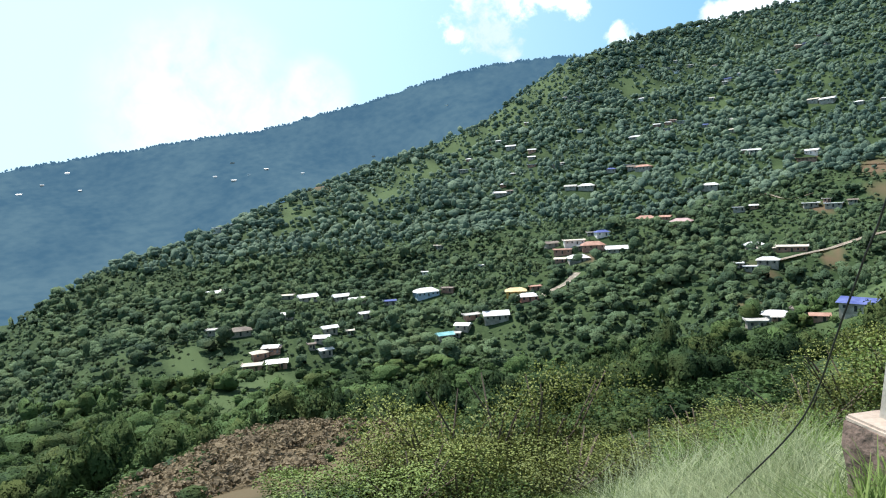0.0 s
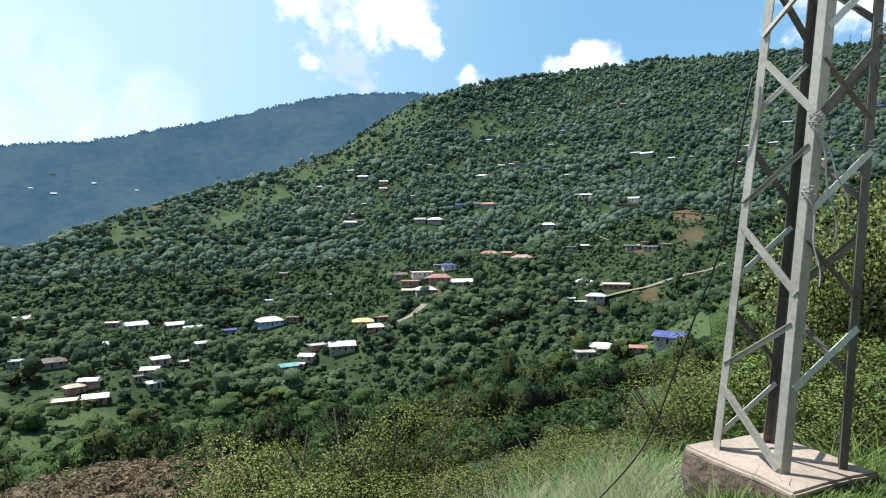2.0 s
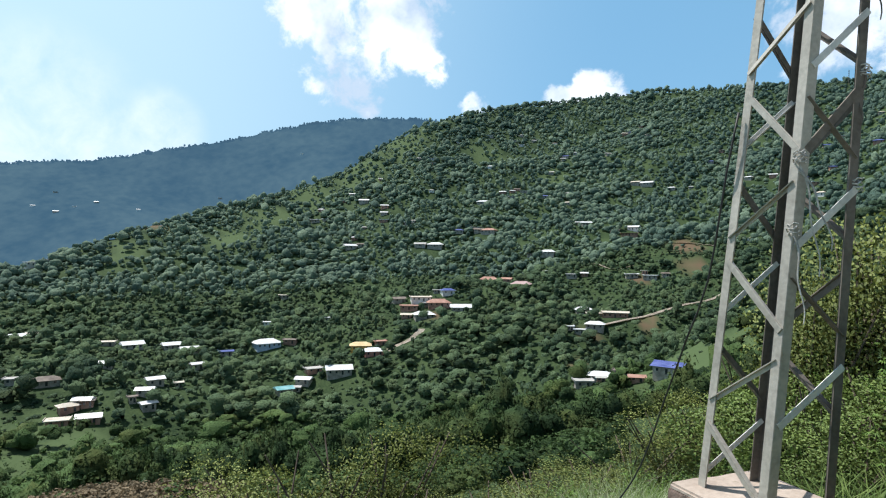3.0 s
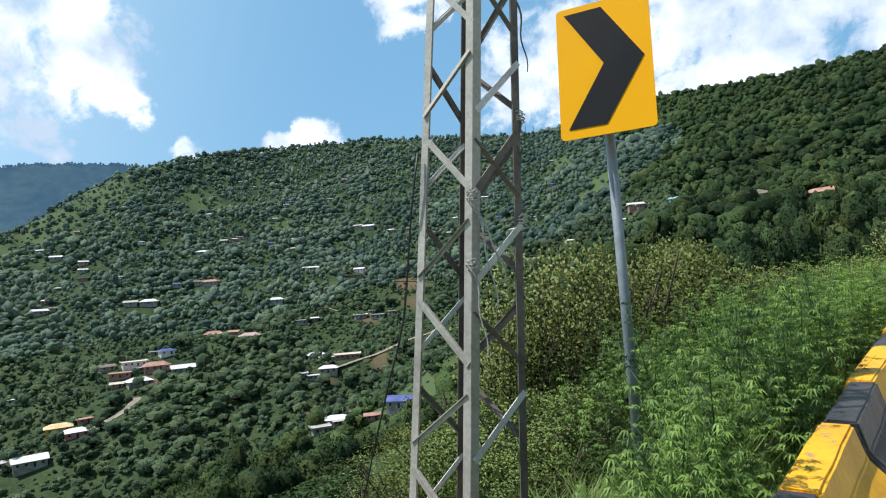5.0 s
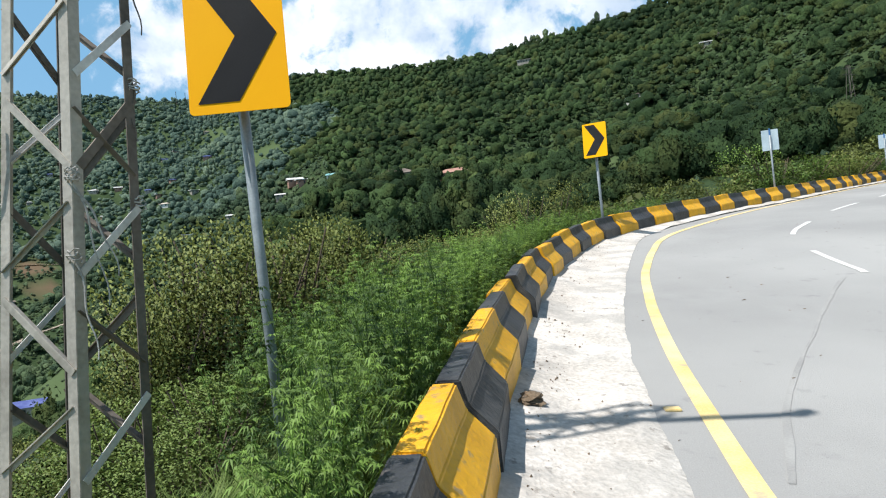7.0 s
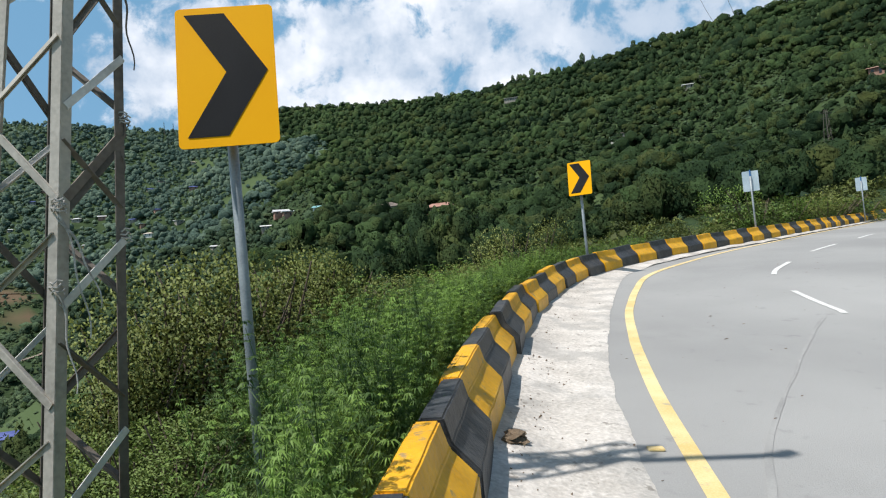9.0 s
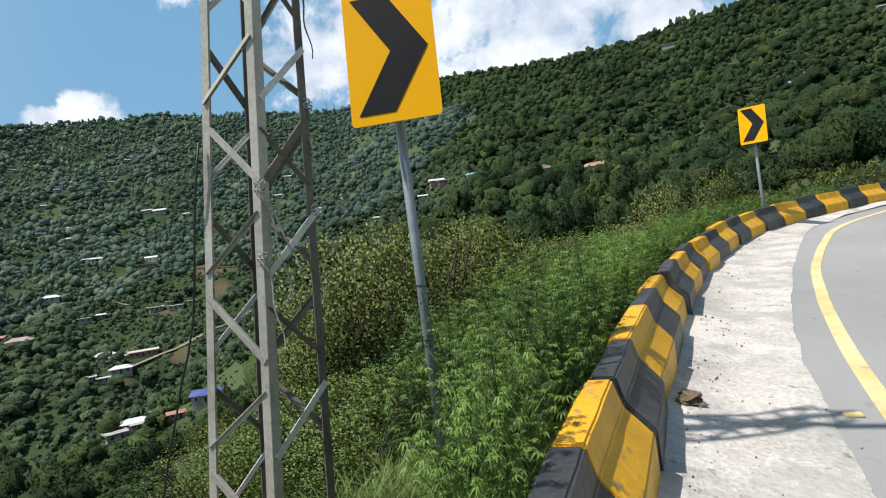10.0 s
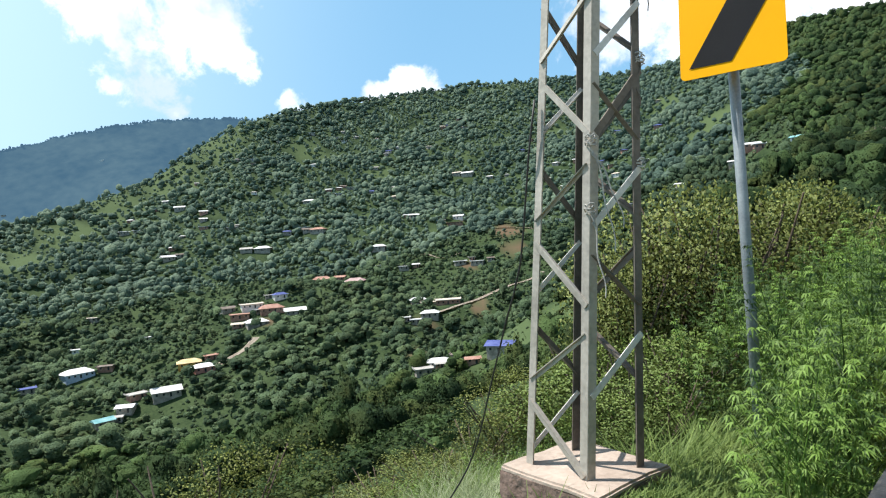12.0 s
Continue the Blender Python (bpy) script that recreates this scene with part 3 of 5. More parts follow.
# faint blue emission on the forest stands in for haze over the valley
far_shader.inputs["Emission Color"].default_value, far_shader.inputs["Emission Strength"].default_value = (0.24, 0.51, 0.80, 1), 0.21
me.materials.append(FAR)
tagged(new("backdrop", me), "distant forested ridge across the valley, glowing blue for haze", "ridge", kind="structure")

# ---- road ----


def strip(name, s0, s1, w0, w1, lift, mat, step=0.3, across=2, thick=0.0, label="", category="road", ragged=0.0, haunch=0.0):
    s = np.linspace(s0, s1, max(2, int((s1 - s0) / step) + 1))
    inner, outer = np.interp(s, *w0), np.interp(s, *w1)
    if ragged:
        rng = np.random.default_rng(3)
        outer = outer + np.convolve(rng.normal(0, ragged, len(s) + 8), np.ones(9) / 9, "valid") + 0.02 * np.sin(s * 0.7)
    pts = np.stack([on_road(s, inner + (outer - inner) * u, lift) for u in np.linspace(0, 1, across)], 1)
    if haunch:
        u = np.linspace(0, 1, across)
        reach = (inner[:, None] + (outer - inner)[:, None] * u[None])
        pts[..., 2] += haunch * (1 - (reach / 0.75).clip(0, 1)) ** 1.3 + 0.008 * np.sin(s[:, None] * 3.1 + reach * 5) * (reach < 0.9) - 0.013 * (u[None] > 0.95)
    bm = bmesh.new()
    v = [[bm.verts.new(p) for p in row] for row in pts]
    for a, b in zip(v, v[1:]):
        for k in range(across - 1):
            bm.faces.new((a[k], a[k + 1], b[k + 1], b[k]))
    if thick:
        bmesh.ops.solidify(bm, geom=bm.faces[:], thickness=thick)
    bmesh.ops.recalc_face_normals(bm, faces=bm.faces[:])
    return tagged(link(name, bm, mat, smooth=True), label, category, kind="structure")


LENGTH = float(ALONG[-1])
START_S = float(ALONG[np.argmin((LINE[:, 0] - 0.86) ** 2 + (LINE[:, 1] - 2.81) ** 2)])   # here the barrier's black gives way to yellow


def wide(w):
    return [-100, 100], [w, w]


# how far from the barrier the edge line, the shoulder's edge and the lane dashes run, along its length
EDGE = ([0, 10.8, 15.6, 20.5, 23, 25, 27, 31.4, 36, 40, 75], [1.60, 1.63, 1.72, 1.73, 1.64, 1.46, 1.28, 1.0, 0.75, 0.6, 0.55])
RUBBLE = ([0, 11, 13.5, 17.3, 20, 23, 26, 28, 75], [1.30, 1.31, 1.34, 1.46, 1.44, 1.30, 0.85, 0.55, 0.42])
LANE = ([0, 14, 20, 23, 27, 32, 40, 47, 60], [5.5, 5.4, 5.3, 4.77, 4.2, 3.75, 3.5, 3.9, 4.2])


def beside(rule, off):
    return rule[0], [w + off for w in rule[1]]


strip("road", -36, LENGTH, wide(0.1), wide(12.0), -0.03, ASPHALT, across=28, label="sun-bleached grey asphalt road on a rising bend")
strip("pavement", -12, LENGTH - 12, wide(0.0), RUBBLE, -0.012, SHOULDER, step=0.08, across=14, label="dusty broken concrete shoulder along the barrier", category="shoulder", ragged=0.03, haunch=0.14)
strip("edge_line", -36, LENGTH - 8, EDGE, beside(EDGE, 0.15), -0.022, YELLOW_LINE, label="worn yellow edge line on the asphalt", category="road marking")
for start in np.arange(13.5, 55, 6.15):
    strip("lane_dash", start, start + 2.95, beside(LANE, 0.0), beside(LANE, 0.12), -0.022, WHITE_LINE, label="white lane dash on the asphalt", category="road marking")
# a faint dark seam that wanders over the near lane
SEAM = ([START_S + d for d in (1.5, 2.8, 4.0, 5.4, 9.7)], [1.91, 2.29, 2.78, 3.38, 4.89])
strip("road_seam", START_S + 1.5, START_S + 9.7, SEAM, beside(SEAM, 0.05), -0.0255, TAR, label="faint dark tar seam across the asphalt lane", category="road marking", ragged=0.05)
# the nose of the island inside the bend
nose = spline([(30, 14.5, 0), (24, 13.6, 0), (20.7, 12.75, 0), (17.6, 11.45, 0), (15.7, 10.2, 0), (15.4, 9.2, 0), (16.4, 8.3, 0), (19, 7.6, 0), (24, 7.4, 0), (30, 8.0, 0)], 0.25)
centre = np.array([22.0, 10.6])


def ring(shrink, lift):
    inward = centre - nose[:, :2]
    inward /= np.linalg.norm(inward, axis=1)[:, None]
    xy = nose[:, :2] + inward * shrink
    return [(x, y, z + lift) for (x, y), z in zip(xy, road_place(xy[:, 0], xy[:, 1])[2])]


bm = bmesh.new()
one, two = [[bm.verts.new(p) for p in ring(d, -0.018)] for d in (0.0, 0.22)]
for a, b, c, d in zip(one, one[1:], two[1:], two):
    bm.faces.new((a, b, c, d))
tagged(link("edge_line", bm, YELLOW_LINE), "yellow line round the nose of the traffic island", "road marking", kind="structure")
bm = bmesh.new()
one, two = [[bm.verts.new(p) for p in ring(d, 0.02)] for d in (0.55, 2.2)]
for a, b, c, d in zip(one, one[1:], two[1:], two):
    bm.faces.new((a, b, c, d))
bmesh.ops.solidify(bm, geom=bm.faces[:], thickness=0.12)
tagged(link("traffic_island", bm, SHOULDER), "pale concrete traffic island inside the bend", "traffic island", kind="structure")

# ---- barrier blocks ----


def barrier_block(length, height=0.61):
    """A chamfered kerb block, its long axis along y, standing on z = 0."""
    bm = bmesh.new()
    shape = [(-0.27, -0.25), (-0.27, 0.30), (-0.150, 0.46), (-0.105, height), (0.045, height), (0.092, 0.455), (0.252, 0.285), (0.265, -0.25)]
    ends = []
    for y in (-length / 2, length / 2):
        ends.append([bm.verts.new((x, y, z)) for x, z in shape])
    n = len(shape)
    for k in range(n):
        bm.faces.new((ends[0][k], ends[1][k], ends[1][(k + 1) % n], ends[0][(k + 1) % n]))
    bm.faces.new(ends[0])
    bm.faces.new(ends[1][::-1])
    bmesh.ops.recalc_face_normals(bm, faces=bm.faces[:])
    long_edges = [e for e in bm.edges if abs(e.verts[0].co.y - e.verts[1].co.y) > length / 2]
    bmesh.ops.subdivide_edges(bm, edges=long_edges, cuts=5)
    bmesh.ops.bevel(bm, geom=[e for e in bm.edges if e.calc_face_angle(0) > 0.2], offset=0.012, segments=2, affect="EDGES")
    for v in bm.verts:
        v.co += Vector(noise.noise_vector(v.co * 4 + Vector((length * 9, 0, 0)))) * 0.008 + Vector(noise.noise_vector(v.co * 23)) * 0.003
    return bm


BLOCK = 1.15
PAINT = {"yellow": YELLOW, "black": BLACK}
START = START_S
shared = {}


def block_between(s0, s1, colour, seed):
    """A block of the barrier from s0 to s1 along its line, a little out of true. Blocks of one length and colour share a mesh."""
    a, b = on_road(s0, 0.0), on_road(s1, 0.0)
    head, rise = -math.degrees(math.atan2(b[0] - a[0], b[1] - a[1])), math.degrees(math.atan2(b[2] - a[2], math.hypot(b[0] - a[0], b[1] - a[1])))
    rng = random.Random(seed)
    m = pose(*((a + b) / 2), rise + rng.uniform(-2.0, 2.0), rng.uniform(-2.5, 2.5), head + rng.uniform(-2.6, 2.6)) @ pose(rng.uniform(-0.025, 0.025), 0, rng.uniform(-0.03, 0.02))
    key = (round(s1 - s0, 3), colour)
    if key in shared:
        copy_thing(shared[key], m)
        return
    shared[key] = tagged(link("barrier_block", barrier_block(s1 - s0 - 0.02), PAINT[colour]), f"weathered {colour} concrete block of the roadside barrier", "barrier block", "barrier blocks")
    shared[key].matrix_basis = m


for k in range(-int((START - 1.0) / BLOCK), int((LENGTH - 9 - START) / BLOCK)):
    block_between(START + k * BLOCK + (0.17 if k == 0 else 0), START + (k + 1) * BLOCK + (0.17 if k == -1 else 0), "black" if k % 2 else "yellow", k)


# ---- chevron signs ----


def rounded_plate(wide, high, thick, corner):
    bm = bmesh.new()
    pts = []
    for cx, cz, a0 in ((1, 1, 0), (-1, 1, 90), (-1, -1, 180), (1, -1, 270)):
        for a in range(a0, a0 + 91, 18):
            pts.append((cx * (wide / 2 - corner) + corner * math.cos(radians(a)), cz * (high / 2 - corner) + corner * math.sin(radians(a))))
    front = [bm.verts.new((x, -thick / 2, z)) for x, z in pts]
    back = [bm.verts.new((x, thick / 2, z)) for x, z in pts]
    bm.faces.new(front)
    bm.faces.new(back[::-1])
    for i in range(len(pts)):
        j = (i + 1) % len(pts)
        bm.faces.new((front[i], back[i], back[j], front[j]))
    bmesh.ops.recalc_face_normals(bm, faces=bm.faces[:])
    return bm


def chevron_sign(place, turn, wide, high, plate_z, post_r=0.038):
    """A yellow plate with a black chevron on a round post. place: the post's foot; plate_z: the plate's middle above it."""
    root = new("chevron_sign")
    part("post", tube([(0, 0, 0), (0, 0, plate_z * 0.5), (0, 0, plate_z + high * 0.36)], post_r, 14), GALVANISED, root, "grey galvanised round post", True)
    plate = part("plate", rounded_plate(wide, high, 0.006, 0.035), SIGN_YELLOW, root, "yellow rounded rectangular plate")
    plate.location, plate.rotation_euler = (0, -post_r - 0.085, plate_z), (radians(-8.5), 0, radians(-13.0))
    bm = bmesh.new()
    w, h = wide, high
    shape = [(-0.41 * w, 0.45 * h), (0.0, 0.45 * h), (0.42 * w, 0.02 * h), (0.0, -0.43 * h), (-0.41 * w, -0.43 * h), (0.0, 0.02 * h)]
    face = bm.faces.new([bm.verts.new((x, 0, z)) for x, z in shape])
    bmesh.ops.solidify(bm, geom=[face], thickness=0.002)
    chev = part("chevron", bm, SIGN_BLACK, plate, "black chevron arrow")
    chev.location = (0, -0.007, 0)
    for dz in (-0.3, 0.3):
        part("bracket", box(bmesh.new(), (0.10, 0.06, 0.03), (0, -post_r - 0.026 + dz * high * 0.147, plate_z + dz * high), bevel=0.004), GALVANISED, root)
    root.matrix_basis = pose(*place, *turn)
    return root


near_sign = chevron_sign((0.52, 5.02, -0.35), (0, 0, -4), 0.685, 1.05, 3.485)
tagged(near_sign, "yellow and black chevron sign on a grey post among weeds", "road sign", "chevron signs")
far_sign = chevron_sign((10.33, 15.24, 0.55), (0, 0, -33), 0.64, 0.95, 3.2)
tagged(far_sign, "yellow and black chevron sign behind the barrier", "road sign", "chevron signs")


def board_sign(place, turn):
    """The back of a blue board on a steel post."""
    root = new("road_sign")
    part("post", tube([(0, 0, 0), (0, 0, 1.5), (0, 0, 2.9)], 0.04, 10), GALVANISED, root, "grey steel post", True)
    part("board", rounded_plate(0.62, 0.85, 0.008, 0.03), PANEL_BACK, root, "pale blue grey board seen from behind").location = (0, 0.055, 3.15 - 0.45)
    part("stiffener", box(bmesh.new(), (0.06, 0.03, 0.95), (0, 0.03, 2.7), bevel=0.004), BLUE_POST, root, "blue upright stiffener")
    root.matrix_basis = pose(*place, *turn)
    return tagged(root, "pale blue road sign seen from behind on a steel post", "road sign", "sign boards")


board_sign((22.15, 20.3, 1.35), (0, 0, -46))
board_sign((40.1, 28.2, 1.75), (0, 0, -52))

# ---- lattice tower ----
FEET = {"left": Vector((-0.975, 4.05, 0.13)), "front": Vector((-0.56, 3.78, 0.13)), "right": Vector((-0.25, 4.08, 0.13)), "back": Vector((-0.68, 4.36, 0.13))}
MIDDLE = sum(FEET.values(), Vector()) / 4
LEAN = Vector((0.082, 0.012, 1.0))
TOP = 6.6


def leg_at(name, z):
    """A point on a leg's line: the legs draw together as they rise."""
    up = z - 0.13
    shrink = 1 - up * 0.066
    return MIDDLE + (FEET[name] - MIDDLE) * shrink + LEAN * up


tower = new("lattice_tower")
tower.location = MIDDLE
ORDER = ("left", "front", "right", "back")


def tower_part(name, bm, mat, label=""):
    bmesh.ops.translate(bm, vec=-MIDDLE, verts=bm.verts[:])
    return part(name, bm, mat, tower, label)


for i, name in enumerate(ORDER):
    before, after = ORDER[i - 1], ORDER[(i + 1) % 4]
    a, b = leg_at(name, 0.08), leg_at(name, TOP)
    bm = bmesh.new()
    for other in (before, after):
        side = (leg_at(other, 0.13) - a).normalized()
        bar(bm, a + side * 0.028, b + side * 0.028, 0.056, 0.007, side)
    # back and right legs take the darker tone, as if shaded
    tower_part("leg", bm, SHADED_DULL_STEEL if name in ("back", "right") else STEEL)
# zigzag braces on the four faces: legs, height of one that falls from the first leg and of one that falls from the
# second, their drops, and the sunlit, plain or shaded tone of steel of each
for one, two, falls, rises, drop, climb, steel_falls, steel_rises in (("left", "front", 2.56, 2.00, 0.42, 0.34, STEEL, STEEL), ("left", "back", 2.05, 2.55, 0.40, 0.34, SHADED_DULL_STEEL, SUNLIT_STEEL),
                                                                   ("right", "front", 1.97, 2.48, 0.36, 0.36, SUNLIT_STEEL, SHADED_DULL_STEEL), ("right", "back", 2.50, 2.02, 0.40, 0.37, SHADED_DULL_STEEL, SHADED_DULL_STEEL)):
    for k in range(-3, 5):
        for high, low_by, a, b, steel, turned in ((falls + k * 1.005, drop, one, two, steel_falls, 1), (rises + k * 1.005, climb, two, one, steel_rises, -1)):
            if high > TOP - 0.05 or high - low_by < 0.13:
                continue
            p, q = leg_at(a, high), leg_at(b, high - low_by)
            out = (p + q) / 2 - MIDDLE
            out.z = 0
            out = out.normalized() * 0.010 * turned
            wide_face = 0.036 if turned > 0 else 0.026
            p, q = p.lerp(q, 0.04), q.lerp(p, 0.04)
            bm = bar(bmesh.new(), p + out, q + out, wide_face, 0.006, Vector((0, 0, 1)))
            side = (p - q).normalized().cross(out).normalized()
            bar(bm, p + out * 0.2 + side * wide_face / 2, q + out * 0.2 + side * wide_face / 2, 0.006, 0.03, side)
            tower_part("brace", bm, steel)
for name, z, turns in (("front", 2.12, 5), ("front", 1.72, 3), ("right", 2.62, 4), ("right", 1.98, 3)):
    c = leg_at(name, z)
    pts = [c + Vector((math.cos(k * 0.7) * (0.030 + 0.005 * math.sin(k)), math.sin(k * 0.7) * 0.032, (k / (turns * 9.0) - 0.5) * 0.07 + 0.008 * math.sin(k * 2.3))) for k in range(turns * 9)]
    tower_part("wire_wrap", tube(pts, 0.0045, 6), CLOTH, "frayed wire wound round a leg")
for name, z, drop, off in (("front", 2.08, 0.62, (0.09, 0.02)), ("front", 2.05, 0.45, (0.15, 0.02)), ("front", 1.7, 0.5, (0.05, -0.02)), ("right", 2.62, 0.3, (-0.02, -0.03)), ("right", 3.35, 0.45, (0.025, 0.0))):
    c = leg_at(name, z)
    pts = [c + Vector((off[0] * (1 - (1 - u) ** 2) + 0.012 * math.sin(u * 9), off[1] * u, -drop * u)) for u in np.linspace(0, 1, 12)]
    tower_part("loose_strap", tube(pts, 0.007, 6, 0.5), CLOTH if name == "front" else RUST, "loose strap hanging from a leg")
p, q = leg_at("right", 2.55), leg_at("front", 2.12)
bm = bar(bmesh.new(), p, p + (q - p) * 0.9, 0.045, 0.012, Vector((0, 0, 1)))
tower_part("clamp", bm, RUST, "dark steel clamp bar")
# unseen arm and insulator, placed so that their shadow crosses the road
arm = (Vector((-1.14, 4.23, 6.5)), Vector((0.83, 3.64, 6.5)))
tower_part("crossarm", bar(bmesh.new(), *arm, 0.08, 0.08), STEEL, "unseen steel crossarm added for its shadow on the road")
tower_part("insulator", tube([arm[1], arm[1] + Vector((0, 0, 0.08)), arm[1] + Vector((0, 0, 0.22))], 0.065, 10), RUST, "unseen dark insulator added for its shadow")
for name, other in (("left", "front"), ("front", "right"), ("right", "back"), ("back", "left")):
    tower_part("brace", bar(bmesh.new(), leg_at(name, 6.5), leg_at(other, 6.5), 0.05, 0.006, Vector((0, 0, 1))), STEEL)
tagged(tower, "silver steel lattice tower on a concrete plinth, slightly leaning", "lattice tower")

# plinth
bm = bmesh.new()
turn = Matrix.Rotation(radians(-34), 3, "Z")
box(bm, (0.80, 0.70, 0.045), MIDDLE + Vector((0.0, 0.0, -0.026)), turn, 0.014)
bmesh.ops.subdivide_edges(bm, edges=[e for e in bm.edges if e.calc_length() > 0.3], cuts=6, use_grid_fill=True)
for v in bm.verts:
    v.co += Vector(noise.noise_vector(v.co * 5)) * 0.012
plinth = tagged(new("plinth"), "pinkish concrete slab on a dark rubble plinth under the tower", "plinth")
plinth.location = MIDDLE
bmesh.ops.translate(bm, vec=-MIDDLE, verts=bm.verts[:])
part("slab", bm, CONCRETE, plinth, "pinkish concrete slab")
bm = box(bmesh.new(), (0.802, 0.702, 0.95), Vector((0.0, 0.0, -0.515)), turn)
bmesh.ops.subdivide_edges(bm, edges=bm.edges[:], cuts=7, use_grid_fill=True)
for v in bm.verts:
    v.co += Vector(noise.noise_vector(v.co * 9)) * (0.026 if v.co.z < -0.06 else 0.006)
part("rubble_base", bm, ROUGH_STONE, plinth, "dark rubble masonry")

# cable that hangs from the tower and runs down the slope
c = leg_at("left", 2.45)
pts = [c + Vector((-0.02, -0.03, 0)), leg_at("left", 2.1) + Vector((-0.05, -0.02, 0))]
for az, el, d in ((-10.6, -1.5, 4.55), (-12.2, -6.2, 4.8), (-13.8, -10.9, 5.2), (-16.7, -18.3, 6.1), (-21.7, -23.9, 7.0), (-26, -28, 7.6)):
    pts.append(Vector((-0.122, -0.235, 1.53)) + toward(az, el) * d)
tagged(link("cable", tube(spline([tuple(p) for p in pts], 0.2), 0.0075, 6), CABLE, smooth=True), "black cable hanging from the lattice tower down the slope", "cable")

# clod of earth by the barrier
bm = bmesh.new()
bmesh.ops.create_icosphere(bm, subdivisions=3, radius=0.085)
for v in bm.verts:
    v.co += Vector(noise.noise_vector(v.co * 16)) * 0.06 + Vector(noise.noise_vector(v.co * 45)) * 0.02
    v.co = Vector((v.co.x * 1.1, v.co.y * 1.35, v.co.z * 0.55))
clod = tagged(link("clod", bm, DIRT), "brown clod of earth lying on the shoulder", "clod")
clod.location = tuple(on_road(START + 2.55, 0.36, 0.065))


stud = tagged(link("road_stud", box(bmesh.new(), (0.13, 0.09, 0.022), (0, 0, 0.009), bevel=0.006), YELLOW_LINE), "small yellow road stud beside the edge line", "road stud")
stud.matrix_basis = Matrix.Translation(on_road(12.1, 1.47, -0.03)) @ pose(0, 0, 0, 0, 4, -25)

# loose gravel along the shoulder
rng = np.random.default_rng(9)
n = 520
gs, gw = rng.uniform(START - 1, START + 14, n), 0.36 + rng.exponential(0.22, n).clip(0, 1.4)
at = on_road(gs, gw)
at[:, 2] += 0.14 * (1 - (gw / 0.75).clip(0, 1)) ** 1.3 - 0.012
size = rng.gamma(2, 0.0035, n).clip(0.003, 0.022)
corner = np.array([(1, 0, -0.3), (-0.5, 0.87, -0.3), (-0.5, -0.87, -0.3), (0.1, 0.1, 0.8)])
p = at[:, None] + (corner + rng.uniform(-0.3, 0.3, (n, 4, 3))) * size[:, None, None]
tagged(new("gravel", quads("gravel", np.concatenate([p[:, list(f)] for f in ((0, 1, 3), (1, 2, 3), (2, 0, 3))]), 3, DIRT)), "loose stones and dirt along the shoulder", "gravel", kind="stuff")


# dry leaves and crumbs of earth scattered over the asphalt
n = 150
gs, gw = rng.uniform(START, START + 20, n), rng.uniform(1.2, 8.5, n)
at = on_road(gs, gw, -0.026)
size = rng.gamma(2, 0.008, n).clip(0.006, 0.045)
corner = np.array([(1, 0, 0.0), (-0.5, 0.6, 0.15), (-0.9, -0.4, 0.0), (0.1, -0.1, 0.5)])
p = at[:, None] + (corner + rng.uniform(-0.3, 0.3, (n, 4, 3)) * (1, 1, 0.2)) * size[:, None, None] * (1, 1, 0.5)
tagged(new("road_litter", quads("road_litter", np.concatenate([p[:, list(f)] for f in ((0, 1, 3), (1, 2, 3), (2, 0, 3))]), 3, DIRT)), "dry leaves and crumbs of earth scattered on the asphalt", "litter", kind="stuff")


HOUSE_SPOTS = []


def hill_track(points, wide, label):
    """A bare track draped on the far slope. points: bearing and height of sight."""
    path = spline([land_hit(az, el)[:3] for az, el in points], 4.0)
    side = np.gradient(path[:, :2], axis=0)
    side = np.stack([side[:, 1], -side[:, 0]], 1) / np.linalg.norm(side, axis=1)[:, None] * wide / 2
    bm = bmesh.new()
    rows = []
    for (x, y, z), (sx, sy) in zip(path, side):
        rows.append([bm.verts.new((x + k * sx, y + k * sy, land_z(x, y) + 0.5)) for k in (-1, 1)])
        HOUSE_SPOTS.append((float(x), float(y), wide))
    for a, b in zip(rows, rows[1:]):
        bm.faces.new((a[0], a[1], b[1], b[0]))
    bmesh.ops.solidify(bm, geom=bm.faces[:], thickness=0.8)
    bmesh.ops.recalc_face_normals(bm, faces=bm.faces[:])
    return tagged(link("track", bm, TRACK), label, "track", kind="structure")


